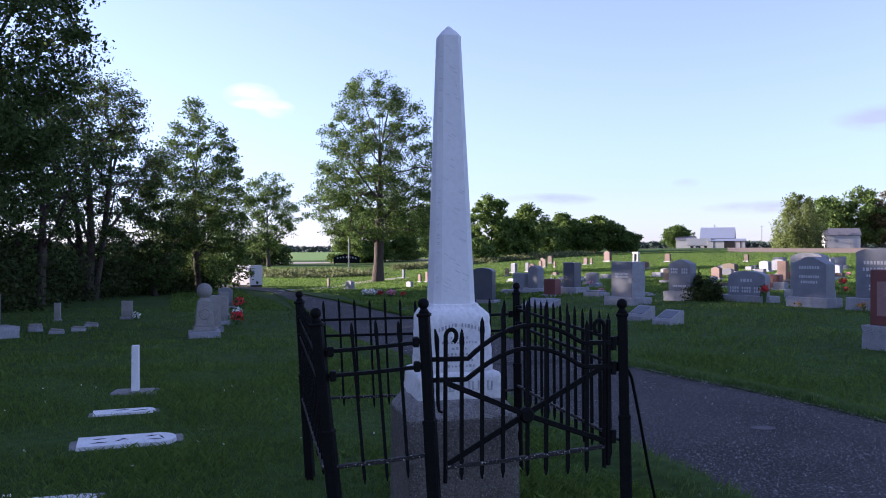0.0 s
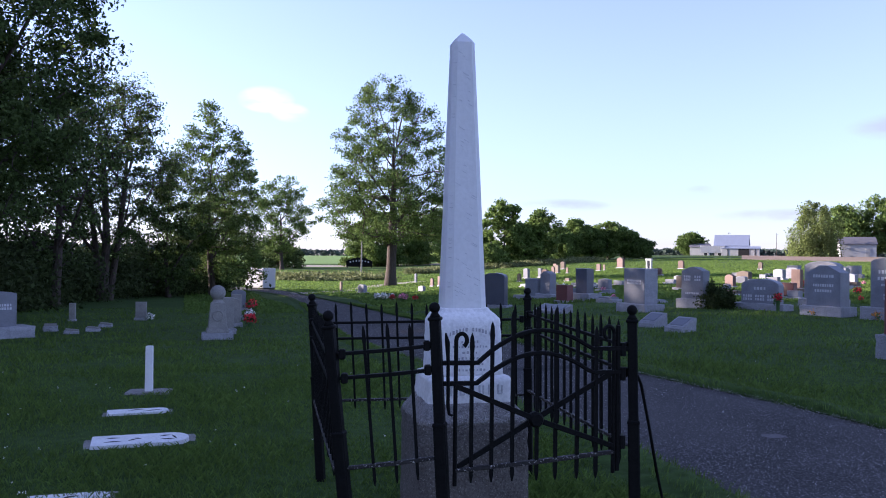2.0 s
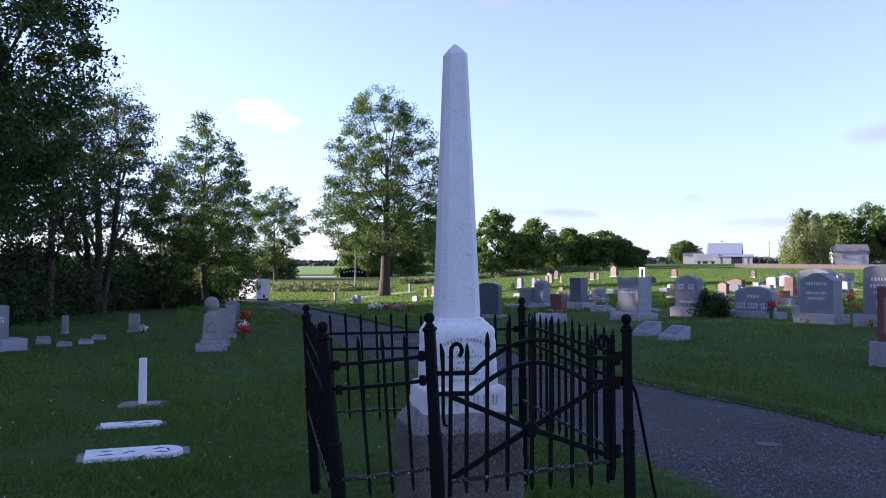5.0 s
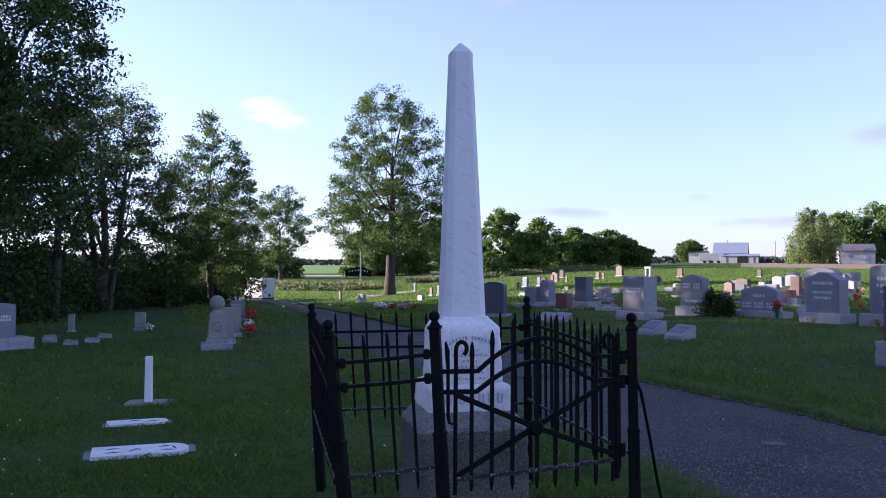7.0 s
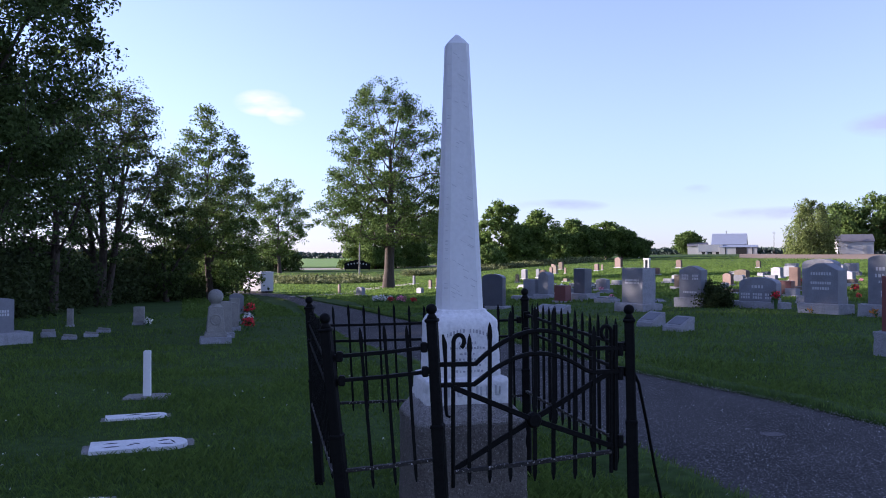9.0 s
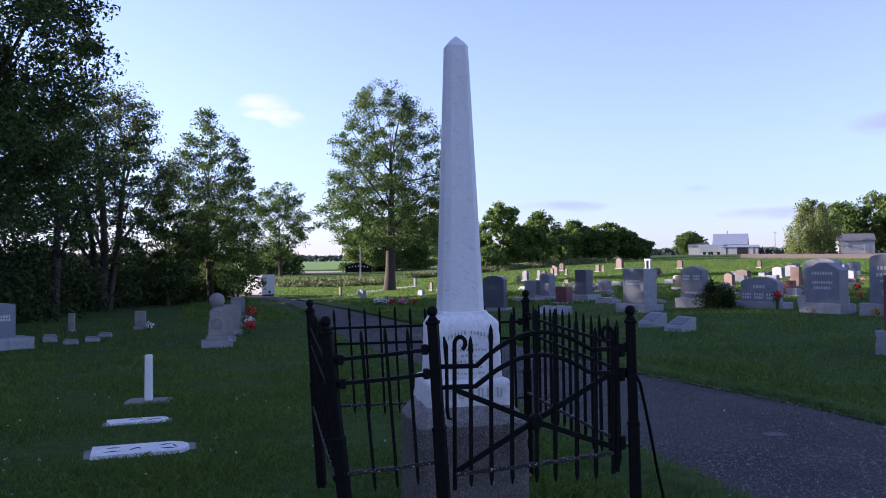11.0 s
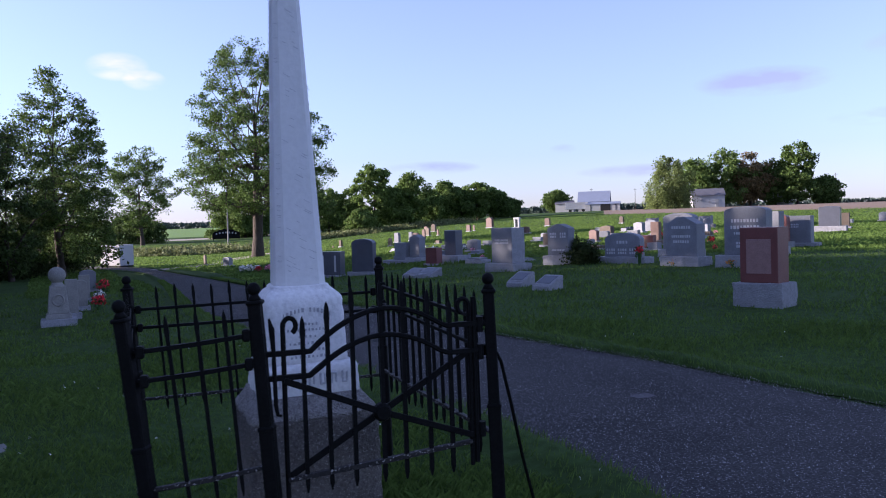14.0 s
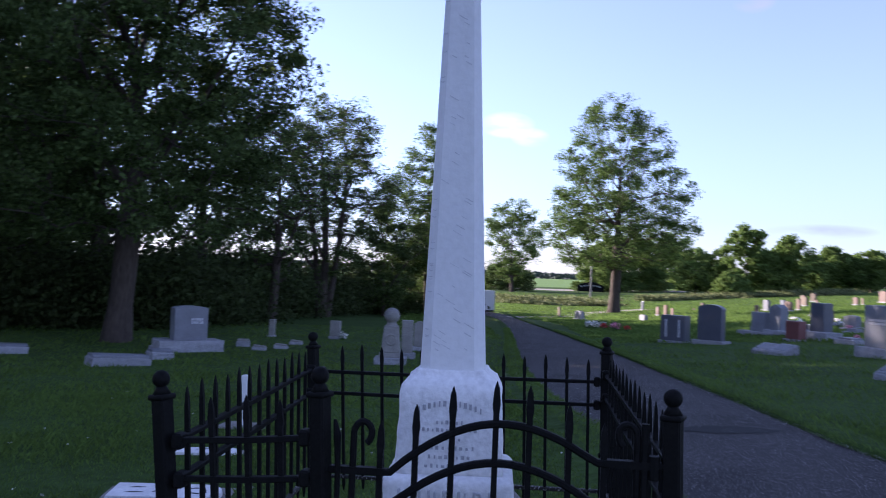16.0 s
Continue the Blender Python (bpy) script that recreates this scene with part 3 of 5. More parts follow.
slope = [(0.592, 0.566), (0.606, 0.562), (0.622, 0.545), (0.640, 0.520), (0.658, 0.495), (0.674, 0.470), (0.686, 0.45)]
part("sloped_top", weathered(slope, 17, 0.012, 12, 0.03, False), "pebbled", ob_root, "sloped top of exposed pale pebbles", smooth=True)
# worn inscription lines as short plain bars
for row, (z, wd, n) in enumerate(((1.030, 0.225, 13), (1.000, 0.10, 6), (0.975, 0.19, 12), (0.945, 0.09, 4), (0.915, 0.18, 9), (0.885, 0.15, 8), (0.855, 0.17, 9))):
    for k in range(n):
        if row == 0 and k == 6:
            continue
        x = -wd / 2 + wd * (k + 0.5) / n
        arc = 0.030 * (1 - (x / 0.12) ** 2) if row == 0 else 0
        hgt = 0.019 if row == 0 else 0.009 + 0.004 * ((k * 5 + row) % 3) / 2
        part("inscription_bar", block(wd / n * (0.30 + 0.34 * ((k * 3 + row) % 4) / 3), 0.003, hgt, z + arc - 0.01, x, -0.1822 + 0.0262 * (z + arc - 0.815), bev=0), "inscription", die_ob)
for k in range(7):
    x = -0.15 + 0.05 * k
    part("raised_bar", join(block(0.010, 0.010, 0.052, 0.728, x - 0.010, -0.220, bev=0.002, seg=1), block(0.008, 0.010, 0.044, 0.732, x + 0.010, -0.220, bev=0.002, seg=1),
                            block(0.022, 0.010, 0.009, 0.727 + 0.043 * (k % 2), x, -0.220, bev=0.002, seg=1)), "vein", tier_ob)


# ---------------------------------------------------------------- gravestones
def serpentine(w, h, drop=0.10):
    pts = [(-w / 2, 0), (w / 2, 0), (w / 2, h - drop)]
    for k in range(1, 16):
        f = k / 16
        x = w / 2 - w * f
        pts.append((x, h - drop + drop * (0.5 - 0.5 * math.cos(2 * math.pi * f)) ** 0.7))
    pts.append((-w / 2, h - drop))
    return pts


def arched(w, h, rise):
    pts = [(-w / 2, 0), (w / 2, 0), (w / 2, h - rise)]
    for k in range(1, 14):
        a = math.pi * k / 14
        pts.append((w / 2 * math.cos(a), h - rise + rise * math.sin(a)))
    pts.append((-w / 2, h - rise))
    return pts


def gabled(w, h, rise):
    return [(-w / 2, 0), (w / 2, 0), (w / 2, h - rise), (w * 0.12, h), (-w * 0.12, h), (-w / 2, h - rise)]


def boxed(w, h):
    return [(-w / 2, 0), (w / 2, 0), (w / 2, h), (-w / 2, h)]


def gravestone(x, y, profile, depth, mat, label, yaw=-45.0, base=None, base_mat="granite_rough", bars=(), bar_mat="letters", group="upright gravestones",
               vase=None, tilt=0.0, sink=0.04, sides=None):
    """An upright stone on its base; bars: (x, z, width, height) of lettering; vase: (x, flower material)."""
    z = ground_z(x, y) - sink
    root = thing("gravestone", x, y, z, yaw, label, "gravestone", group, ry=tilt)
    h0 = 0.0
    if base:
        bw, bd, bh = base
        part("base", block(bw, bd, bh + sink, 0, bev=0.02, seg=2, rough=0.018, seed=int(abs(x * 7 + y)) % 50, cuts=3), base_mat, root, smooth=False)
        h0 = bh + sink
    bm = extruded(profile, depth, 0.012)
    for v in bm.verts:
        v.co.z += h0 - 0.003
    tab = part("tablet", bm, mat, root)
    for (bx, bz, bw, bh) in bars:
        if bar_mat != "letters" or bw < bh * 1.3:
            part("panel", block(bw, 0.008, bh, h0 + bz, bx, -depth / 2 - 0.001, bev=0.003, seg=1), bar_mat, tab)
            continue
        rows = 2 if bh > 0.12 else 1
        tall = bh / rows * 0.72
        for r in range(rows):
            n = max(3, int(bw / (tall * 0.95)))
            bm = join(*[block(bw / n * (0.52 + 0.24 * ((k * 5 + r) % 3) / 2), 0.006, tall, h0 + bz + bh / rows * r + 0.008, bx - bw / 2 + bw * (k + 0.5) / n, -depth / 2 - 0.001, bev=0) for k in range(n)])
            part("lettering", bm, bar_mat, tab, "pale worn line of lettering")
    if sides:
        for sx in (-1, 1):
            wd = max(p[0] for p in profile)
            part("rough_edge", block(0.03, depth * 0.96, sides, h0 + 0.005, sx * (wd - 0.008), 0, bev=0.008, rough=0.012, seed=3, cuts=3), "granite_rough", tab, "rock-pitched edge")
    if vase:
        bouquet(x + vase[0] * math.cos(radians(yaw)) + 0.25 * math.sin(radians(yaw)), y + vase[0] * math.sin(radians(yaw)) - 0.25 * math.cos(radians(yaw)), vase[1], vase[2] if len(vase) > 2 else 0.16,
                vase[3] if len(vase) > 3 else 0.25)
    return root


def bouquet(x, y, mat, r, lift=0.1):
    """Silk flowers in a pot: many small petals on stems."""
    z = ground_z(x, y)
    root = thing("grave_flowers", x, y, z, 0, {"flower_red": "bunch of red silk flowers in a small pot", "flower_pink": "bunch of pink silk flowers by a grave",
                                              "flower_white": "bunch of white silk flowers by a grave", "flower_orange": "orange and yellow silk flowers at a stone's foot"}[mat], "flowers", "grave flowers")
    part("pot", tube([(0, 0, -0.02), (0, 0, lift * 0.6), (0, 0, lift)], [r * 0.3, r * 0.36, r * 0.45], 10), "stem", root)
    g = np.random.default_rng(int(abs(x * 31 + y * 17)) + 3)
    c = g.normal(0, 1, (90, 3))
    c = c / np.linalg.norm(c, axis=1)[:, None] * r * g.uniform(0.5, 1, (90, 1)) * np.array([1, 1, 0.8]) + np.array([0, 0, lift + r * 0.6])
    quads("petals", leaf_quads(g, c, r * 0.28), mat, root)
    c2 = g.normal(0, r * 0.5, (50, 3)) + np.array([0, 0, lift + r * 0.3])
    quads("leaves", leaf_quads(g, c2, r * 0.3), "stem", root)
    return root


def leaf_quads(g, centres, size):
    """A bent diamond at each centre, turned at random."""
    n = len(centres)
    a = g.normal(0, 1, (n, 3))
    a /= np.linalg.norm(a, axis=1)[:, None] + 1e-9
    b = np.cross(a, g.normal(0, 1, (n, 3)))
    b /= np.linalg.norm(b, axis=1)[:, None] + 1e-9
    s = size * g.uniform(0.6, 1.3, (n, 1))
    nrm = np.cross(a, b)
    return np.stack([centres - a * s, centres + b * s * 0.55 + nrm * s * 0.12, centres + a * s, centres - b * s * 0.55 + nrm * s * 0.12], axis=1)


def slant_marker(x, y, yaw, w, d, h, label, plate="granite_dark"):
    """A low block with hewn sides and a smooth sloping face in a pale rim."""
    root = thing("slant_marker", x, y, ground_z(x, y) - 0.04, yaw, label, "gravestone", "block markers")
    bm = block(w, d, h, 0, bev=0.015, seg=2, cuts=4)
    for v in bm.verts:
        f = v.co.y / d + 0.5
        lift = v.co.z / h
        v.co.z *= 0.36 + 0.64 * f
        side = max(abs(v.co.x) / (w / 2), abs(v.co.y) / (d / 2))
        if side > 0.9 and lift < 0.97:
            v.co += noise.noise_vector(v.co * 13 + Vector((x, y, 0))) * 0.012
    body = part("body", bm, "granite_rough", root)
    tilt = math.atan2(0.64 * h, d)
    for nm, sx, sy, lf, mt in (("rim", 0.94, 0.92, 0.004, "granite_rough"), ("plate", 0.76, 0.68, 0.010, plate)):
        face = block(w * sx, d * sy, 0.010, 0, bev=0.003, seg=1)
        bmesh.ops.rotate(face, verts=face.verts, cent=(0, 0, 0), matrix=Matrix.Rotation(tilt, 3, "X"))
        bmesh.ops.translate(face, verts=face.verts, vec=(0, 0, h * 0.68 + lf))
        part(nm, face, mt, body, "dark engraved face" if nm == "plate" else "polished pale rim")
    return root


# the stones past the drive
gravestone(0.62, 20.6, boxed(0.74, 0.86), 0.42, "granite", "tall square grey granite family stone on a wide rough base", -49, (1.02, 0.66, 0.19), bars=[(0, 0.46, 0.50, 0.13)], sides=0.84)
slant_marker(0.78, 15.75, -47, 0.40, 0.36, 0.31, "low grey granite slant marker with rough hewn sides")
slant_marker(1.22, 14.75, -47, 0.40, 0.36, 0.29, "low grey granite slant marker with a dark sloping face")
gravestone(1.98, 21.6, serpentine(0.66, 0.80), 0.26, "granite", "grey granite stone with a double-curved top", -42, (0.86, 0.44, 0.24), bars=[(-0.15, 0.44, 0.22, 0.15), (0.16, 0.44, 0.2, 0.15), (0, 0.10, 0.42, 0.07)])
gravestone(3.53, 21.3, arched(0.98, 0.60, 0.16), 0.24, "granite", "wide grey granite stone with a curved top and flower vase", -38, (1.35, 0.5, 0.16), bars=[(0, 0.32, 0.34, 0.10), (-0.32, 0.06, 0.26, 0.16), (0, 0.06, 0.26, 0.16), (0.32, 0.06, 0.26, 0.16)], vase=(0.55, "flower_red", 0.13, 0.26))
gravestone(4.65, 19.6, gabled(0.80, 0.90, 0.16), 0.36, "granite", "large grey granite stone with a shaped gable top", -44, (1.0, 0.6, 0.22), bars=[(0, 0.62, 0.5, 0.09), (0, 0.42, 0.5, 0.08), (0, 0.30, 0.42, 0.08)], vase=(-0.15, "flower_orange", 0.10, 0.03))
gravestone(5.75, 18.55, arched(0.92, 1.05, 0.10), 0.34, "granite", "tall grey granite stone with lettered panels", -40, (1.25, 0.6, 0.26), bars=[(0, 0.70, 0.62, 0.10), (0, 0.56, 0.66, 0.10), (0, 0.44, 0.5, 0.07), (0.08, 0.16, 0.56, 0.14)], vase=(-0.25, "flower_orange", 0.13, 0.03))
gravestone(3.95, 11.75, boxed(0.52, 0.74), 0.34, "granite_red", "dark red granite stone with a sloped top and a framed panel", -42, (0.68, 0.5, 0.32), bars=[(0, 0.12, 0.34, 0.46)], bar_mat="panel_rose")
gravestone(5.4, 23.5, arched(0.95, 1.0, 0.14), 0.28, "granite", "grey granite stone behind the gabled one", -44, (1.2, 0.5, 0.2))
gravestone(7.6, 23.2, boxed(0.85, 0.95), 0.30, "granite", "grey granite stone standing behind the lettered one", -44, (1.1, 0.5, 0.22), bars=[(0, 0.5, 0.5, 0.12)])
gravestone(8.9, 26.6, arched(0.9, 0.86, 0.1), 0.26, "granite_red", "brown-red granite stone with a curved top", -40, (1.1, 0.5, 0.2))
gravestone(9.7, 27.0, boxed(1.0, 0.84), 0.36, "granite", "grey granite stone with a slant top and white letters", -36, (1.4, 0.6, 0.14), bars=[(-0.1, 0.46, 0.5, 0.14)])
gravestone(16.2, 41.0, arched(0.95, 0.95, 0.08), 0.4, "granite_dark", "dark granite stone on a long grey base", -30, (1.5, 0.6, 0.28))
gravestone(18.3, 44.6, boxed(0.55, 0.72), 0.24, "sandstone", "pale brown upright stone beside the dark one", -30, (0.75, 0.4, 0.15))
gravestone(5.05, 27.6, boxed(0.9, 0.42), 0.22, "granite_red", "low brown-red granite stone with carved panel", -40, (1.1, 0.4, 0.08), bars=[(0, 0.14, 0.5, 0.16)], bar_mat="granite_pink")
gravestone(6.6, 33.5, boxed(0.36, 0.72), 0.22, "granite_pink", "pale pink upright pillar stone", -40, (0.5, 0.36, 0.12))
gravestone(8.4, 35.2, serpentine(0.8, 0.8), 0.26, "granite", "grey stone with a heart-shaped top", -40, (1.1, 0.5, 0.2), bars=[(0, 0.4, 0.4, 0.1)])
gravestone(-3.64, 24.9, arched(0.72, 0.98, 0.12), 0.22, "granite_dark", "dark arched granite stone on a pale base", -20, (0.95, 0.45, 0.10))
gravestone(-4.75, 25.5, boxed(0.74, 0.72), 0.36, "granite_dark", "low dark gravestone with a ledged top and pillars", -14, (0.8, 0.5, 0.06), bars=[(-0.2, 0.1, 0.06, 0.5), (0.2, 0.1, 0.06, 0.5)])
gravestone(-1.65, 26.3, boxed(0.50, 0.50), 0.26, "granite_red", "small dark red granite stone", -42, (0.62, 0.36, 0.06))
gravestone(-1.05, 26.8, boxed(0.50, 0.80), 0.32, "granite_dark", "upright grey-brown granite stone on a broad base", -42, (0.95, 0.6, 0.24))
slant_marker(-1.78, 21.5, -45, 0.54, 0.40, 0.28, "pale low granite slant marker on the lawn", "granite")
slant_marker(-1.36, 21.0, -45, 0.54, 0.40, 0.28, "pale low granite slant marker on the lawn", "granite")
gravestone(-0.25, 25.2, boxed(0.5, 0.05), 0.35, "granite", "flat grey granite marker", -45, (0.7, 0.42, 0.12), group="block markers")
gravestone(-3.0, 29.6, boxed(0.62, 0.62), 0.28, "granite", "grey granite stone on a long pale base", -42, (1.7, 0.5, 0.12))
gravestone(-2.45, 29.2, gabled(0.5, 0.8, 0.1), 0.3, "granite", "grey granite stone with a gable top", -42, (0.8, 0.5, 0.18))
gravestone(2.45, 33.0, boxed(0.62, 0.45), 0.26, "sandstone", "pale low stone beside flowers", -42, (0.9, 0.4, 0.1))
gravestone(1.15, 24.4, boxed(0.36, 0.03), 0.26, "granite", "flat grey granite marker", -45, (0.5, 0.36, 0.06), group="block markers")

# rows farther off, many of them in the last sun: x, y, width, height, material, tilt
ROWS = [(-12.4, 55.5, 0.6, 1.15, "granite_pink"), (-13.1, 56.2, 0.45, 0.95, "granite_pink"), (-11.9, 55.2, 0.4, 0.8, "granite_pink"), (-17.5, 49.7, 0.42, 1.05, "limestone"),
        (-16.8, 50.6, 0.2, 0.35, "granite_dark"), (-14.8, 45.8, 1.0, 0.8, "granite"), (-11.4, 46.5, 0.8, 0.7, "granite"), (-17.0, 66.7, 0.5, 1.2, "granite_dark"), (-12.5, 67.3, 0.6, 0.9, "limestone"),
        (-13.2, 67.6, 0.3, 0.4, "limestone"), (-7.2, 58.0, 0.5, 0.95, "limestone"), (-7.6, 65.5, 0.9, 1.3, "granite_dark"), (-6.6, 66.4, 0.7, 1.2, "granite_dark"), (-6.0, 64.3, 0.9, 1.1, "granite_pink"),
        (-5.6, 66.8, 0.5, 1.4, "granite_pink"), (-6.3, 78.8, 0.9, 1.3, "limestone"), (-6.9, 84.0, 0.8, 1.4, "granite_pink"), (-5.2, 77.0, 0.4, 0.9, "granite_pink"), (-7.1, 96.6, 1.0, 1.5, "limestone"),
        (-2.5, 81.9, 0.8, 1.1, "granite_pink"), (-2.0, 82.8, 0.4, 0.9, "limestone"), (-0.5, 91.2, 1.6, 1.9, "granite_pink"), (5.2, 81.2, 0.9, 1.3, "granite_pink"),
        (1.0, 52.0, 0.8, 0.7, "limestone"), (-2.2, 40.5, 0.7, 0.55, "granite"), (-3.7, 35.8, 0.7, 0.5, "limestone"), (-0.6, 34.0, 0.9, 0.85, "granite"), (-1.6, 38.0, 0.6, 1.0, "limestone"),
        (0.4, 38.5, 0.9, 0.7, "granite_dark"), (4.4, 35.4, 0.7, 0.95, "granite_pink"), (4.0, 33.0, 0.5, 0.6, "granite"), (5.6, 41.5, 0.9, 0.8, "granite_dark"), (7.2, 42.5, 1.0, 0.75, "granite_dark"),
        (6.5, 47.5, 1.3, 0.8, "limestone"), (8.8, 50.4, 1.1, 1.0, "granite"), (10.0, 53.0, 1.2, 1.1, "granite"), (11.2, 59.2, 1.4, 1.2, "granite"), (12.1, 79.8, 0.7, 1.1, "limestone"),
        (13.0, 54.0, 1.3, 1.1, "granite"), (14.2, 50.5, 1.0, 0.7, "limestone"), (15.6, 62.0, 1.5, 1.2, "granite"), (11.0, 44.0, 1.1, 0.9, "granite"), (9.6, 40.0, 0.8, 0.6, "granite_dark"),
        (12.6, 40.2, 1.0, 0.9, "limestone"), (23.6, 57.0, 1.0, 0.6, "granite"), (27.5, 60.5, 1.0, 1.0, "granite"), (3.0, 47.0, 0.8, 0.6, "granite"), (2.4, 60.0, 0.8, 0.8, "granite_pink")]
for k, (x, y, w, h, mat) in enumerate(ROWS):
    # limestone in the far rows takes the colour dimmed for full sun
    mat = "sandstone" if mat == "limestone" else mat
    w, h = (w * 0.62, h * 0.56) if y > 45 else (w * 0.62, h * 0.5)
    shape = (boxed(w, h), arched(w, h, h * 0.15), serpentine(w, h, h * 0.12), gabled(w, h, h * 0.14))[(k * 7) % 4]
    words = {"granite_pink": "pinkish granite gravestone far down the lawn", "sandstone": "limestone gravestone far down the lawn, colour darkened for the sun",
             "granite": "grey granite gravestone in a far row", "granite_dark": "dark granite gravestone in a far row"}[mat]
    gravestone(x, y, shape, min(0.3, w * 0.4), mat, words, -45 + (k * 13) % 17 - 8, (w * 1.3, min(0.4, w * 0.7), 0.09) if h > 0.4 else None, group="far gravestones", tilt=((k * 5) % 5 - 2) * 0.8)
# the small open white shrine that catches the sun
sx, sy = 2.21, 80.4
shrine = thing("shrine_stone", sx, sy, ground_z(sx, sy), -30, "white arched marble monument with an open niche, lit by the sun", "monument")
part("pier", block(0.15, 0.24, 0.72, 0.15, cx=-0.21, bev=0.02), "white", shrine)
part("pier", block(0.15, 0.24, 0.72, 0.15, cx=0.21, bev=0.02), "white", shrine)
part("lintel", block(0.66, 0.3, 0.2, 0.86, bev=0.04), "white", shrine)
part("plinth", block(0.78, 0.42, 0.2, -0.05, bev=0.03), "white", shrine)
part("niche_back", block(0.28, 0.05, 0.72, 0.15, cy=0.07, bev=0), "granite_dark", shrine)

# the stones on the lawn towards the woods
bx, by = -7.86, 15.3
bs = thing("ball_monument", bx, by, ground_z(bx, by) - 0.03, 30, "grey carved column monument crowned by a stone ball", "monument")
part("base", block(0.62, 0.52, 0.17, 0, bev=0.02, rough=0.012, cuts=3, seed=4), "granite_rough", bs)
part("plinth", block(0.46, 0.40, 0.10, 0.165, top=0.9, bev=0.02), "limestone", bs)
colm = part("column", block(0.38, 0.34, 0.52, 0.26, top=0.74, bev=0.03, seg=3), "limestone", bs)
part("wreath", tube([(0.10 * math.cos(a), -0.165 + 0.02 * math.sin(a) * 0.6, 0.52 + 0.10 * math.sin(a)) for a in [k * math.pi / 8 for k in range(17)]], 0.016, 6), "limestone", colm, "carved wreath")
part("collar", tube([(0, 0, 0.77), (0, 0, 0.80), (0, 0, 0.84), (0, 0, 0.86)], [0.15, 0.11, 0.09, 0.10], 16), "limestone", bs)
part("ball", ball(0.155, 0, 0, 0.98, 20), "limestone", bs, "round carved stone ball", smooth=True)
gravestone(-8.4, 16.8, boxed(0.24, 0.70), 0.2, "limestone", "slim pale stone behind the ball monument", 30, (0.36, 0.3, 0.12))
gravestone(-9.15, 18.6, arched(0.28, 0.60, 0.10), 0.2, "limestone", "small pale arched stone with flowers beside it", 30, (0.4, 0.3, 0.1), vase=(0.36, "flower_red", 0.16, 0.12))
gravestone(-10.2, 20.8, boxed(0.26, 0.6), 0.2, "limestone", "slim pale stone in the row towards the woods", 30, (0.38, 0.3, 0.1), vase=(0.34, "flower_white", 0.15, 0.1))
gravestone(-11.9, 24.3, arched(0.45, 0.6, 0.1), 0.2, "granite", "small grey stone near the drive's bend", 30, (0.6, 0.4, 0.1), vase=(0.4, "flower_red", 0.2, 0.12))
gravestone(-12.43, 19.7, boxed(0.27, 0.42), 0.2, "limestone", "small pale stone with a ledged top and white flowers", 25, (0.34, 0.28, 0.07), vase=(0.26, "flower_white", 0.12, 0.05))
gravestone(-13.86, 18.8, boxed(0.15, 0.42), 0.13, "limestone", "short weathered stone post near the woods", 25, (0.2, 0.2, 0.05))
gravestone(-12.29, 14.3, arched(0.70, 0.72, 0.05), 0.34, "granite", "pale grey granite stone on a long rough base", 62, (1.35, 0.62, 0.24), bars=[(0.12, 0.34, 0.26, 0.14)])
gravestone(-13.0, 14.2, boxed(0.3, 0.16), 0.2, "granite", "low grey stone beside the larger one", 62, (0.42, 0.3, 0.08))
gravestone(-12.4, 16.1, boxed(0.26, 0.05), 0.2, "limestone", "low pale block beside the stone's base", 40, (0.3, 0.26, 0.12), group="block markers")
for x, y, yw in ((-11.56, 15.7, 30), (-11.5, 16.35, 35), (-11.9, 17.4, 25)):
    gravestone(x, y, boxed(0.26, 0.04), 0.16, "limestone", "low tilted pale marker sunk in the grass", yw, (0.30, 0.2, 0.07), group="sunken markers", tilt=6)
for x, y, yw, w in ((-10.35, 10.9, 66, 0.95), (-11.15, 12.5, 62, 0.40), (-13.9, 11.3, 60, 0.7)):
    gravestone(x, y, boxed(w * 0.94, 0.05), 0.36, "granite", "long low slanted granite marker on the lawn", yw, (w, 0.44, 0.14), group="block markers", tilt=3)

# the three markers beside the plot
stx, sty = -4.46, 7.44
st = thing("wooden_stake_marker", stx, sty, 0, 20, "slim white square marker post on a stone pad", "marker")
part("pad", block(0.44, 0.30, 0.05, -0.03, bev=0.02, rough=0.008, cuts=3, seed=2), "limestone", st)
part("post", block(0.075, 0.075, 0.47, 0.01, top=0.92, bev=0.012, seg=2), "marble", st)


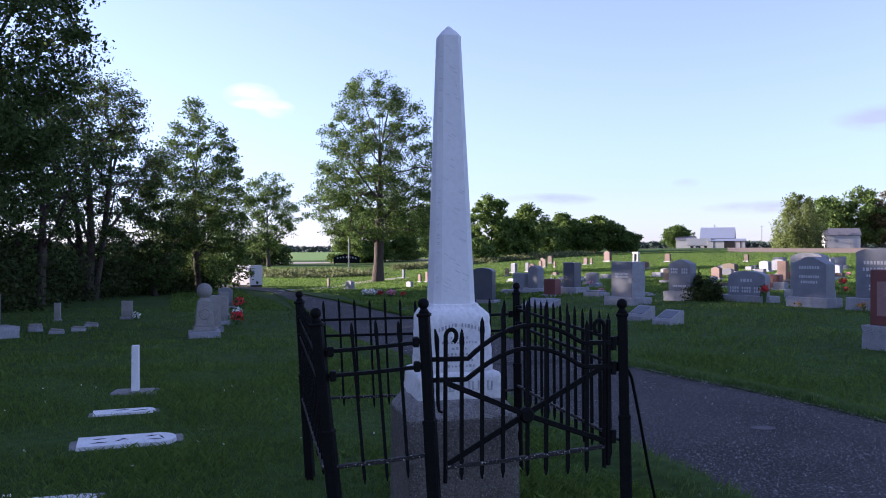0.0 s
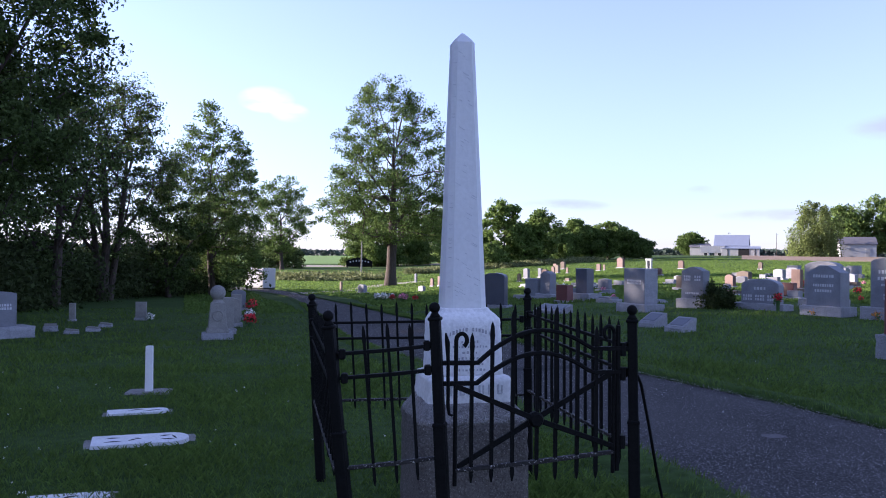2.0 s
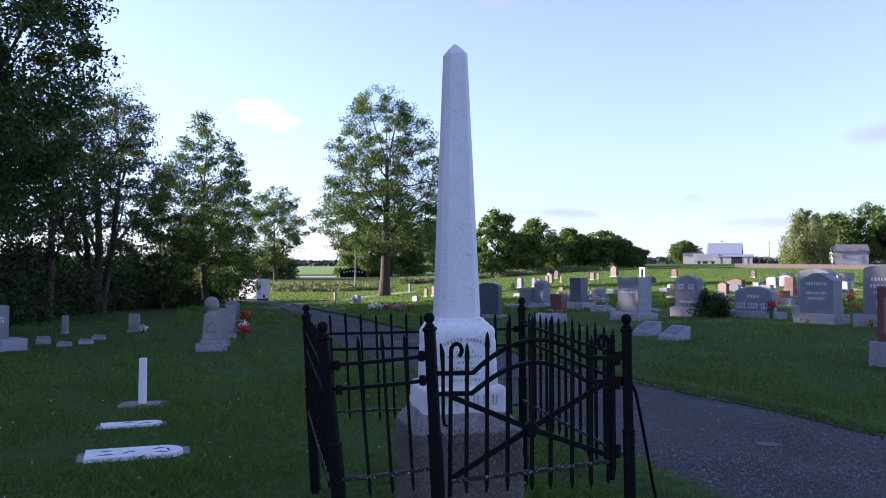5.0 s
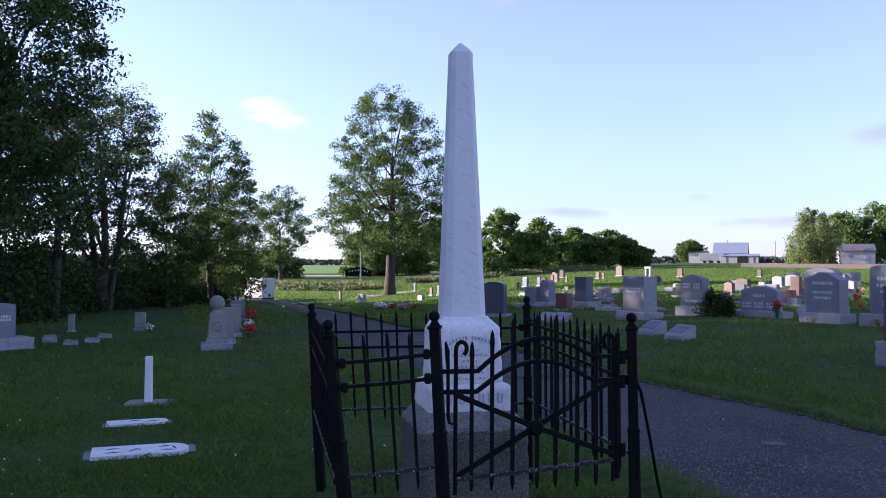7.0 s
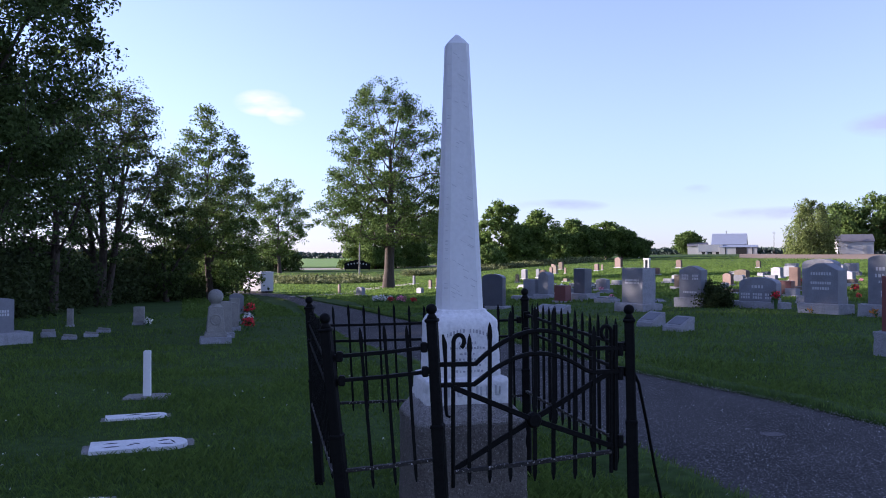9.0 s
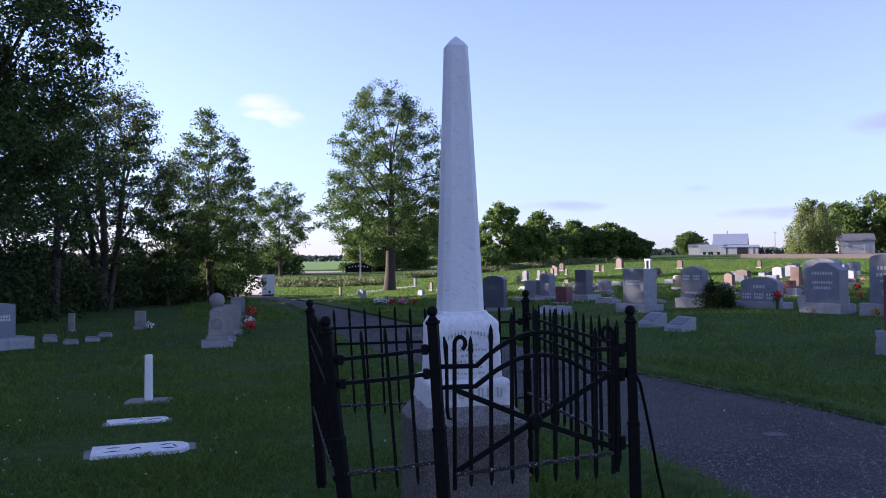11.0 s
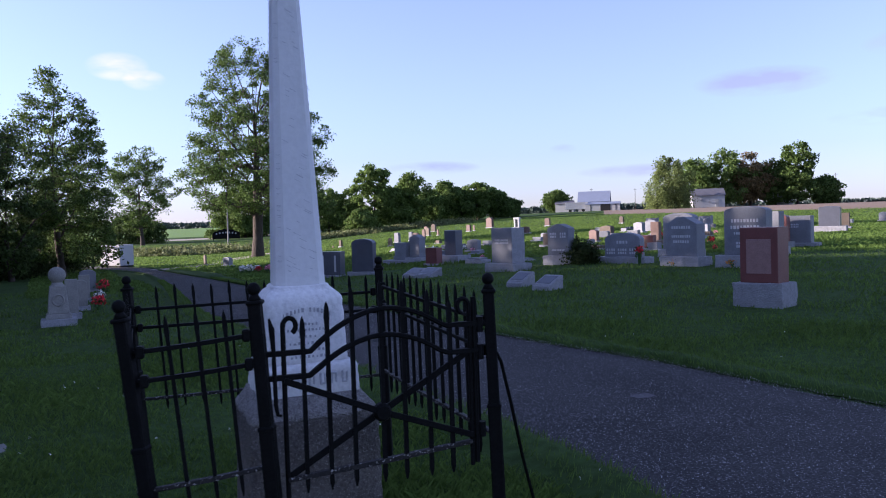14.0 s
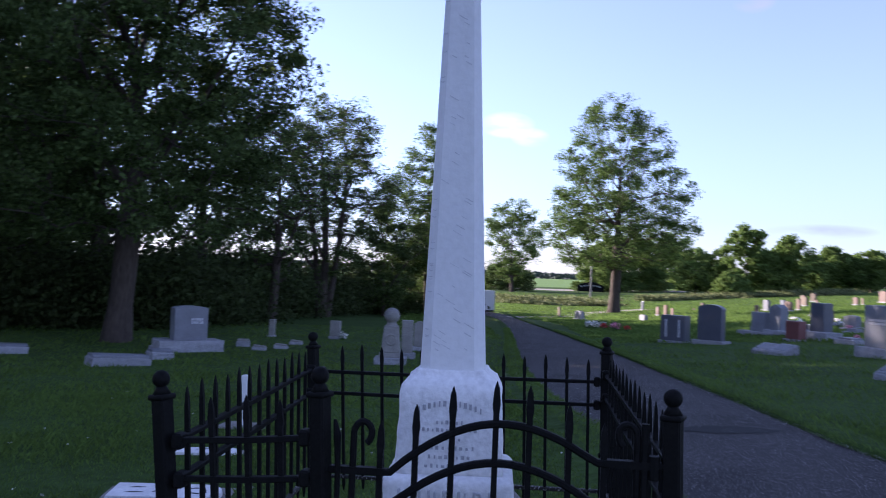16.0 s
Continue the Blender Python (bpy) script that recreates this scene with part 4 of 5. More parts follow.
def ledger(x, y, yaw, w, d, h, tilt, label, bits):
    root = thing("flat_marker", x, y, -0.01, yaw, label, "marker", "flat markers", rx=tilt)
    part("setting", block(w * 1.16, d * 1.42, 0.03, -0.018, bev=0.015, rough=0.006, cuts=3, seed=8), "limestone", root, "grey concrete setting")
    n = 14
    prof = [(-w / 2, -d / 2), (w / 2 - d / 2, -d / 2)] + [(w / 2 - d / 2 + d / 2 * math.sin(math.pi * k / n), -d / 2 * math.cos(math.pi * k / n)) for k in range(1, n)] + [(w / 2 - d / 2, d / 2), (-w / 2, d / 2)]
    bm = bmesh.new()
    f = bm.faces.new([bm.verts.new((px, py, 0.015)) for px, py in prof])
    got = bmesh.ops.extrude_face_region(bm, geom=[f])
    for v in [q for q in got["geom"] if isinstance(q, bmesh.types.BMVert)]:
        v.co.z += h
        v.co.x *= 0.985
    slab = part("slab", bm, "marble_rough", root, "white marble slab lying flat with a rounded head")
    for cx, cy, ln, wd in bits:
        part("carving", tube([(cx - ln / 2, cy - wd, 0.012 + h), (cx, cy, 0.013 + h), (cx + ln / 2, cy + wd, 0.012 + h)], [0.004, 0.008, 0.005], 6), "dark", slab, "dark weathered carving")
    return root


ledger(-3.24, 5.40, 32, 0.70, 0.27, 0.03, 3, "white marble headstone laid flat in a concrete setting", [(-0.06, -0.02, 0.06, 0.02), (-0.02, 0.01, 0.05, -0.02), (0.17, 0.05, 0.09, 0.01), (0.24, 0.01, 0.03, -0.05), (0.19, -0.05, 0.10, -0.012), (-0.2, 0.05, 0.10, 0.004), (-0.2, -0.05, 0.12, 0.006)])
ledger(-3.93, 6.43, 34, 0.52, 0.17, 0.02, 2, "narrow broken white marble slab lying flat in the grass", [(0.12, -0.02, 0.16, 0.02), (-0.02, 0.03, 0.12, 0.01)])
ledger(-2.82, 4.02, 30, 0.46, 0.16, 0.008, 1, "sunken pale marble slab almost hidden in the grass", [(0, 0, 0.1, 0.02)])

# flowers about the far stones
for x, y, mat, r in ((-9.2, 32.8, "flower_red", 0.15), (-9.8, 33.6, "flower_white", 0.18), (-8.6, 32.4, "flower_pink", 0.17), (-10.3, 34.2, "flower_white", 0.17), (-7.9, 31.5, "flower_red", 0.12), (-9.4, 33.3, "flower_white", 0.16), (-8.9, 33.0, "flower_pink", 0.14),
                     (-2.9, 31.2, "flower_white", 0.2), (-2.2, 33.0, "flower_white", 0.22), (4.9, 33.4, "flower_pink", 0.22), (2.9, 30.0, "flower_pink", 0.2), (2.6, 34.8, "flower_red", 0.22),
                     (6.0, 36.5, "flower_white", 0.2), (7.4, 37.0, "flower_red", 0.2), (2.2, 22.2, "flower_white", 0.15), (5.7, 25.0, "flower_pink", 0.16)):
    bouquet(x, y, mat, r, 0.10)


# ---------------------------------------------------------------- trees
ROUND = ((0.0, 0.45), (0.15, 0.85), (0.35, 1.0), (0.6, 0.93), (0.8, 0.68), (0.93, 0.38), (1.0, 0.12))
SPREADING = ((0.0, 0.80), (0.2, 1.0), (0.45, 0.98), (0.62, 0.90), (0.78, 0.80), (0.9, 0.62), (1.0, 0.30))
FANNED = ((0.0, 0.30), (0.2, 0.62), (0.45, 0.92), (0.7, 1.0), (0.88, 0.80), (1.0, 0.42))
TALL = ((0.0, 0.70), (0.12, 1.04), (0.30, 1.0), (0.5, 0.84), (0.68, 0.72), (0.84, 0.57), (0.95, 0.36), (1.0, 0.16))
MOUND = ((0.0, 0.95), (0.3, 1.0), (0.6, 0.9), (0.8, 0.68), (1.0, 0.25))


def tree(name, x, y, height, radius, shape, base, trunk_r, clusters, leaves, leaf, mat, label, seed, stems=1, leader=0.9, mains=6, clump=0.4, bare=0.08,
         uneven=0.25, group="trees", weep=0.0):
    """A tree: trunk, limbs and twigs that branch towards points of the crown, and loose leaves in uneven clumps at the twigs' ends.
    base: where the crown begins; leader: how far up the trunk goes on; shape: the crown's radius by height."""
    g = np.random.default_rng(seed)
    root = thing(name, x, y, ground_z(x, y), 0, label, "tree", group)
    z0, span = base * height, (1 - base) * height
    sf, sr = np.array([q[0] for q in shape]), np.array([q[1] for q in shape])

    def reach(f, ang):
        lump = 1 + uneven * 1.6 * noise.noise(Vector((math.cos(ang) * 1.3 + seed, math.sin(ang) * 1.3, f * 3.5)))
        return radius * float(np.interp(f, sf, sr)) * lump

    pos, parent = [], []

    def grow(start, goal, n, sway):
        """Adds n points from the node start to the goal and gives the last one."""
        p, q = pos[start], np.asarray(goal, float)
        w = g.normal(0, sway * np.linalg.norm(q - p), 3)
        at = start
        for k in range(1, n + 1):
            f = k / n
            pos.append(p + (q - p) * f + w * math.sin(math.pi * f))
            parent.append(at)
            at = len(pos) - 1
        return at

    for s in range(stems):
        turn = 2 * math.pi * s / stems + g.uniform(-0.4, 0.4)
        off = trunk_r * 1.1 if stems > 1 else 0.0
        pos.append(np.array([math.cos(turn) * off, math.sin(turn) * off, -0.2]))
        parent.append(-1)
        foot_node = len(pos) - 1
        out = radius * 0.42 if stems > 1 else 0.0
        top = (math.cos(turn) * out, math.sin(turn) * out, height * leader * (1 if s == 0 else g.uniform(0.8, 1.0)))
        first = foot_node
        grow(foot_node, top, 10, 0.012)
        for k in range(mains // stems):
            up = first + 1 + int(round(9 * (max(base * 0.8, 0.06) / leader + (1 - base / leader) * 0.72 * (k + g.uniform(0, 0.7)) / max(1, mains // stems))))
            up = min(up, first + 10)
            ang = k * 2.4 + turn + g.uniform(-0.3, 0.3)
            f = min(0.92, max(0.05, (pos[up][2] - z0) / span + g.uniform(0.22, 0.42)))
            rr = reach(f, ang) * g.uniform(0.6, 0.78)
            grow(up, (math.cos(ang) * rr, math.sin(ang) * rr, z0 + f * span), 5, 0.06)
    goals = []
    weight = np.interp(np.linspace(0, 1, 60), sf, sr) ** 1.6
    for f in g.choice(np.linspace(0, 1, 60), clusters, p=weight / weight.sum()):
        f = min(1.0, max(0.0, f + g.uniform(-0.01, 0.01)))
        ang = g.uniform(0, 2 * math.pi)
        rr = reach(f, ang) * math.sqrt(g.uniform(0.06, 1.0))
        goals.append((math.cos(ang) * rr, math.sin(ang) * rr, z0 + f * span * 0.99))
    goals.sort(key=lambda q: math.hypot(q[0], q[1]) + 0.35 * abs(q[2] - z0 - span * 0.4))
    ends = []
    for goal in goals:
        q, have = np.array(goal), np.array(pos)
        cost = np.linalg.norm(have - q, axis=1) + 0.8 * np.maximum(0, have[:, 2] - q[2] + 0.1) + (have[:, 2] < min(z0 * 0.8, 0.5 * height)) * 2.0
        ends.append(grow(int(np.argmin(cost)), q, 3, 0.08))
    # thickness by what each piece carries
    load = np.zeros(len(pos))
    load[ends] = 1.0
    for i in range(len(pos) - 1, -1, -1):
        if parent[i] >= 0:
            load[parent[i]] += load[i]
    thick = trunk_r * (np.maximum(load, 0.6) / load.max()) ** 0.52
    V, F = [], []
    for i, p in enumerate(parent):
        if p < 0:
            continue
        a, b = pos[p], pos[i]
        d = (b - a) / (np.linalg.norm(b - a) + 1e-9)
        e1 = np.cross(d, (0.3, 0.9, 0.1) if abs(d[2]) > 0.8 else (0, 0, 1))
        e1 /= np.linalg.norm(e1) + 1e-9
        e2 = np.cross(e1, d)
        r0, r1 = (thick[p] if load[p] < load[i] * 1.6 else thick[i] * 1.08), thick[i]
        if parent[p] < 0:
            r0 *= 1.45
        n = 10 if thick[i] > 0.1 else 4
        k0 = len(V)
        for c, r in ((a, r0), (b + d * r1 * 0.4, r1)):
            for k in range(n):
                t = 2 * math.pi * k / n
                V.append(tuple(c + (e1 * math.cos(t) + e2 * math.sin(t)) * r))
        F.extend((k0 + k, k0 + (k + 1) % n, k0 + n + (k + 1) % n, k0 + n + k) for k in range(n))
    raw("trunk", V, F, "bark", root, smooth=True)
    ends = np.array(ends)
    carry = g.uniform(0.35, 1.5, len(ends)) * (g.random(len(ends)) > bare)
    pick = g.choice(len(ends), leaves, p=carry / carry.sum())
    tip = np.array(pos)[ends[pick]]
    back_to = np.array(pos)[np.array(parent)[ends[pick]]]
    size = (0.6 + 0.8 * g.random(len(ends)))[pick][:, None]
    spread = g.normal(0, 1, (leaves, 3))
    spread *= g.random((leaves, 1)) ** 0.45 / (np.linalg.norm(spread, axis=1)[:, None] + 1e-9)
    pts = tip + (back_to - tip) * g.uniform(-0.15, 0.8, (leaves, 1)) + spread * clump * size * np.array([1.2, 1.2, 0.75])
    if weep:
        pts[:, 2] -= weep * g.random(leaves) ** 1.5 * np.clip(np.hypot(pts[:, 0], pts[:, 1]) / radius, 0.2, 1.0)
    pts[:, 2] = np.maximum(pts[:, 2], 0.15)
    quads("crown", leaf_quads(g, pts, leaf), mat, root)
    return root


def thicket(name, places, size, leaves, leaf, mat, label, seed, category="undergrowth", kind="stuff"):
    """Undergrowth that nobody could count: heaped leafy clumps, one object."""
    g = np.random.default_rng(seed)
    allp = []
    per = leaves // len(places)
    for x, y, r, h in places:
        z = ground_z(x, y)
        nb = 14
        cc = np.stack([g.normal(0, r * 0.45, nb), g.normal(0, r * 0.45, nb), g.uniform(0.1, 0.85, nb) ** 1.2 * h], axis=1)
        k = g.integers(0, nb, per)
        p = cc[k] + g.normal(0, 1, (per, 3)) * np.array([r * 0.24, r * 0.24, h * 0.16])
        p[:, 2] = np.abs(p[:, 2])
        allp.append(leaf_quads(g, p + np.array([x, y, z]), leaf))
    ob = quads(name, np.concatenate(allp), mat)
    return tagged(ob, label, category, kind=kind)


# shared by the wood's visible edge trees and those added to block the sun
OAK = "dark broadleaf tree at the wood's edge, dense against the sky"
tree("tree", -14.9, 14.6, 14.6, 4.1, SPREADING, 0.17, 0.27, 900, 128000, 0.060, "leaf", "large dark oak with a thick forked trunk at the wood's edge", 11, leader=0.62, mains=12, clump=0.44, bare=0.10, uneven=0.14)
tree("tree", -21.4, 31.0, 9.6, 3.1, FANNED, 0.20, 0.17, 460, 32000, 0.056, "leaf", "many-stemmed dark tree with sky showing through", 12, stems=4, mains=8, clump=0.36, bare=0.12)
tree("tree", *polar(-28.2, 45), 10.0, 2.6, MOUND, 0.10, 0.17, 430, 40000, 0.066, "leaf_light", "leafy tree with sunlit top at the wood's edge", 13, mains=8, clump=0.38, bare=0.06, uneven=0.16)
tree("tree", *polar(-31.0, 42), 6.6, 2.0, ROUND, 0.08, 0.12, 120, 15000, 0.072, "leaf", OAK, 14, clump=0.42)
tree("tree", *polar(-28.0, 50), 5.6, 1.9, ROUND, 0.05, 0.12, 110, 13000, 0.078, "leaf", OAK, 15, clump=0.45)
tree("tree", *polar(-37.8, 32), 7.6, 2.6, FANNED, 0.20, 0.16, 150, 9500, 0.066, "leaf", OAK, 16, clump=0.45, bare=0.15)
tree("tree", *polar(-42.5, 33), 8.8, 3.0, FANNED, 0.22, 0.18, 160, 10500, 0.068, "leaf", OAK, 17, clump=0.48, bare=0.12)
tree("tree", *polar(-48.5, 30), 9.6, 3.4, FANNED, 0.22, 0.20, 170, 12000, 0.070, "leaf", OAK, 18, clump=0.5, bare=0.12)
tree("tree", *polar(-55.0, 27), 10.8, 3.8, FANNED, 0.17, 0.22, 230, 26000, 0.072, "leaf", OAK, 19, clump=0.52)
tree("tree", *polar(-61.0, 24), 11.5, 4.0, SPREADING, 0.14, 0.22, 200, 20000, 0.085, "leaf", OAK, 20, clump=0.55)
for k, (a, d, h) in enumerate(((-40.5, 41, 5.0), (-52.0, 33, 5.6))):
    tree("tree", *polar(a, d), h, 2.6, MOUND, 0.05, 0.12, 110, 9000, 0.10, "leaf", OAK, 30 + k, clump=0.6, bare=0.1)
# mostly unseen trees added beside and behind the camera to keep the lawn shaded
for k, (x, y) in enumerate(((-49, 22), (-52, 29), (-60, 26), (-63, 34), (-47, 15), (-43, 5), (-45, 10), (-44, -2), (-42, 27), (-45, 34), (-42, 20))):
    tree("tree", x, y, 14.5 if y > 12 else 20.0, 5.4, ROUND, 0.20, 0.3, 90, 3600 if y > 12 else 6500, 0.36, "leaf", OAK, 130 + k, clump=1.0)
for k, (a, d, h) in enumerate(((-66, 27, 13), (-76, 29, 13.5), (-87, 28, 13), (-97, 31, 14), (-108, 31, 13), (-118, 34, 14), (-127, 37, 14), (-70, 40, 14), (-90, 42, 15), (-112, 46, 15))):
    tree("tree", *polar(a, d), h, 4.6, ROUND, 0.08, 0.25, 90, 5500, 0.33, "leaf", OAK, 40 + k, clump=0.9)
tree("tree", -17.45, 60.6, 16.1, 5.3, TALL, 0.22, 0.36, 760, 60000, 0.082, "leaf_light", "tall open ash tree standing alone by the lawn, sunlit", 21, mains=14, clump=0.50, bare=0.16, uneven=0.3)
tree("tree", *polar(-23.7, 150), 16.6, 5.4, FANNED, 0.12, 0.30, 300, 15000, 0.17, "leaf_light", "slender roadside tree against the bright horizon", 22, mains=8, clump=0.8, bare=0.15, uneven=0.35)
tree("tree", *polar(-24.0, 165), 6.0, 5.5, MOUND, 0.03, 0.2, 90, 7000, 0.26, "leaf", "round dark bush at the roadside tree's foot", 23, clump=1.0, bare=0)
BUSH = "sunlit leafy tree in the hedge beyond the lawn"
for k, (a, d, h, r) in enumerate(((-18.4, 112, 6.4, 2.6), (-17.2, 110, 8.0, 2.8), (-15.8, 112, 8.8, 3.0), (-14.4, 114, 8.8, 3.0), (-13.0, 122, 9.4, 3.2))):
    tree("tree", *polar(a, d * 1.6), h * 1.55, r * 1.5, MOUND, 0.04, 0.2, 130, 12000, 0.26, "leaf_fresh", BUSH, 60 + k, clump=1.0, bare=0.05)
for k, (a, d, h, r, mt, sh) in enumerate(((-11.6, 142, 7.8, 3.4, "leaf_fresh", ROUND), (-10.2, 138, 7.2, 3.2, "leaf_light", ROUND), (-8.5, 132, 10.6, 2.9, "leaf_fresh", FANNED), (-7.2, 134, 7.2, 2.8, "leaf_fresh", MOUND),
                                          (-6.0, 136, 9.2, 3.2, "leaf_fresh", ROUND), (-4.8, 146, 6.2, 3.2, "leaf_fresh", ROUND), (-3.7, 150, 7.4, 2.6, "leaf_fresh", FANNED), (-2.5, 152, 6.6, 3.2, "leaf_light", ROUND),
                                          (-1.4, 154, 6.8, 3.2, "leaf_fresh", FANNED), (-0.3, 158, 6.0, 3.0, "leaf_light", ROUND), (0.7, 160, 3.8, 2.4, "leaf_light", MOUND), (-9.4, 126, 3.6, 2.0, "leaf_fresh", MOUND),
                                          (-4.2, 166, 6.4, 3.6, "leaf_light", MOUND), (-2.0, 168, 6.2, 3.6, "leaf_light", MOUND), (-6.8, 160, 6.8, 3.6, "leaf_light", MOUND))):
    tree("tree", *polar(a, d), h, r, sh, 0.10, 0.18, 130, 9000, 0.23, mt, "tree of the dense copse beyond the far stones", 80 + k, clump=0.7, bare=0.05, uneven=0.35)
for k, (a, d, h, r, mt) in enumerate(((12.6, 165, 12.5, 4.2, "leaf_fresh"), (14.4, 168, 14.5, 4.8, "leaf_fresh"), (16.0, 170, 13.6, 4.2, "leaf_brown"), (17.5, 172, 12.0, 4.2, "leaf_light"), (18.8, 170, 16.0, 3.6, "leaf_light"), (20.4, 176, 7.0, 2.8, "leaf_light"), (4.0, 205, 7.0, 3.2, "leaf_light"))):
    tree("tree", *polar(a + (0.6 if a > 10 else 0), d * 1.9), h * 1.45, r * 1.9, ROUND, 0.04, 0.4, 150, 11000, 0.46, mt, "leafy tree of the farmyard grove", 100 + k, clump=1.7, bare=0.05)
tree("tree", *polar(11.5, 285), 18.0, 7.6, MOUND, 0.10, 0.5, 200, 20000, 0.30, "leaf_willow", "pale weeping willow beside the white shed", 110, mains=9, clump=1.3, weep=6.5)

edge = []
g0 = random.Random(7)
for k in range(40):
    a = -28.0 - 43 * k / 40
    d = 50 - 25 * min(1, k / 14)
    px, py = polar(a + g0.uniform(-0.4, 0.4), d + g0.uniform(-0.5, 2.5))
    edge.append((px, py, 1.5, g0.uniform(1.5, 2.6)))
thicket("undergrowth", edge, 1.5, 60000, 0.085, "leaf_dark", "brambles and saplings along the wood's edge, darkened for canopy shade", 5)
deep = [(*polar(-28.6 - 47 * k / 26, 56 - 22 * min(1, k / 9)), 2.4, 2.5) for k in range(26)]
thicket("undergrowth", deep, 2, 52000, 0.15, "leaf_dark", "dense saplings inside the wood, darkened for canopy shade", 6)
bank = [(*polar(-24.2 + 0.28 * k, 88 + 4 * math.sin(k)), 2.2, 0.55 + 0.35 * math.sin(k * 1.7)) for k in range(26)] + [(*polar(-14.5 + 0.42 * k, 112 + 0.9 * k), 2.2, 0.8) for k in range(30)]
thicket("tall_weeds", bank, 2, 40000, 0.14, "weed", "pale tall weeds along the ditch and the lawn's far edge", 8)
bush = thicket("shrub", [(2.42, 21.3, 0.30, 0.62), (2.62, 21.2, 0.26, 0.52)], 0.5, 9000, 0.035, "leaf_dark", "rounded dark evergreen shrub between gravestones", 9, "shrub", "")

# ---------------------------------------------------------------- beyond the lawn
def fan(name, a0, a1, d0, d1, mat, lift, label, na=40, nd=14):
    verts, faces = [], []
    for i in range(nd + 1):
        for k in range(na + 1):
            f = k / na
            a = a0 + (a1 - a0) * f
            near = d0[0] + (d0[1] - d0[0]) * f
            far_d = d1[0] + (d1[1] - d1[0]) * f
            d = near * (far_d / near) ** (i / nd)
            x, y = polar(a, d)
            verts.append((x, y, ground_z(x, y) + (lift if i else -0.1) * (1 if i else 1)))
    for i in range(nd):
        for k in range(na):
            a = i * (na + 1) + k
            faces.append((a, a + 1, a + na + 2, a + na + 1))
    return tagged(raw(name, verts, faces, mat, smooth=True), label, "field", kind="structure")


fan("field_bare", 7.2, 60.0, (124, 78), (900, 900), "soil", 0.12, "bare tan ploughed field beyond the graves")
fan("field_crop", -60.0, -12.0, (205, 205), (900, 900), "crop", 0.15, "bright green young crop field across the road")
fan("road_far", -60.0, -12.0, (178, 178), (188, 188), "gravel", 0.12, "pale country road beyond the ditch", nd=3)
far = []
g1 = np.random.default_rng(3)
for k in range(420):
    a = -60 + 125 * k / 420
    d = 700 + 120 * math.sin(k * 0.05)
    px, py = polar(a, d)
    hh = 5 + 3.5 * abs(noise.noise(Vector((k * 0.06, 2, 5))))
    n = 50
    p = np.stack([px + g1.normal(0, 4, n), py + g1.normal(0, 4, n), ground_z(px, py) + g1.uniform(0, 1, n) ** 0.8 * hh], axis=1)
    far.append(leaf_quads(g1, p, 1.6))
tagged(quads("far_woods", np.concatenate(far), "far"), "low dark line of woods on the horizon", "woods", kind="stuff")


def gable_house(name, az, dist, w, d, eave, ridge, yaw, wall, roof, label, openings=(), category="barn"):
    """A plain farm building: walls, two roof slopes with an overhang, openings set in."""
    x, y = polar(az, dist)
    root = thing(name, x, y, ground_z(x, y) - 0.2, yaw, label, category)
    prof = [(-d / 2, 0), (d / 2, 0), (d / 2, eave), (0, ridge), (-d / 2, eave)]
    bm = extruded(prof, w, 0)
    bmesh.ops.rotate(bm, verts=bm.verts, cent=(0, 0, 0), matrix=Matrix.Rotation(radians(90), 3, "Z"))
    body = part("wall", bm, wall, root)
    for sgn in (-1, 1):
        b2 = bmesh.new()
        oh = 0.35
        sl = (ridge - eave) / (d / 2)
        p = [(-w / 2 - oh, 0, ridge + 0.06), (w / 2 + oh, 0, ridge + 0.06), (w / 2 + oh, sgn * (d / 2 + oh), eave - sl * oh + 0.06), (-w / 2 - oh, sgn * (d / 2 + oh), eave - sl * oh + 0.06)]
        lo = [b2.verts.new(q) for q in p]
        hi = [b2.verts.new((q[0], q[1], q[2] + 0.12)) for q in p]
        b2.faces.new(lo)
        b2.faces.new(hi[::-1])
        for k in range(4):
            b2.faces.new((lo[k], lo[(k + 1) % 4], hi[(k + 1) % 4], hi[k]))
        part("roof", b2, roof, root)
    for ox, oz, ow, oh2, mt in openings:
        part("doorway" if oz < 0.3 else "window", block(ow, 0.12, oh2, oz, ox, -d / 2 - 0.02, bev=0), mt, root)
    return root


gable_house("barn", 6.6, 376, 13.5, 11.0, 4.6, 9.0, -10, "white", "roof", "white farm barn with a pale metal roof", [(0.0, 1.5, 1.4, 1.4, "dark")])
gable_house("lean_to", 7.15, 366, 14.5, 5.0, 3.2, 4.0, -10, "barn", "roof", "open-fronted pale lean-to against the barn", [(1.2, 0.2, 4.2, 2.9, "dark"), (-5.0, 0.2, 0.3, 2.9, "dark"), (5.6, 0.2, 0.3, 2.9, "dark")])
gable_house("shed", 4.6, 385, 8.0, 7.0, 4.0, 5.4, -10, "barn", "slate", "small grey outbuilding by the barn")
gable_house("machine_shed", 13.9, 300, 10.5, 8.0, 4.4, 6.6, -6, "white", "slate", "long white machine shed with a dark roof", [(-2.4, 2.2, 0.4, 1.2, "barn"), (2.8, 0.2, 1.2, 2.8, "barn")])
gable_house("garden_shed", 18.4, 330, 7.4, 5.5, 3.6, 6.4, 40, "white", "slate", "small white shed with a grey roof")


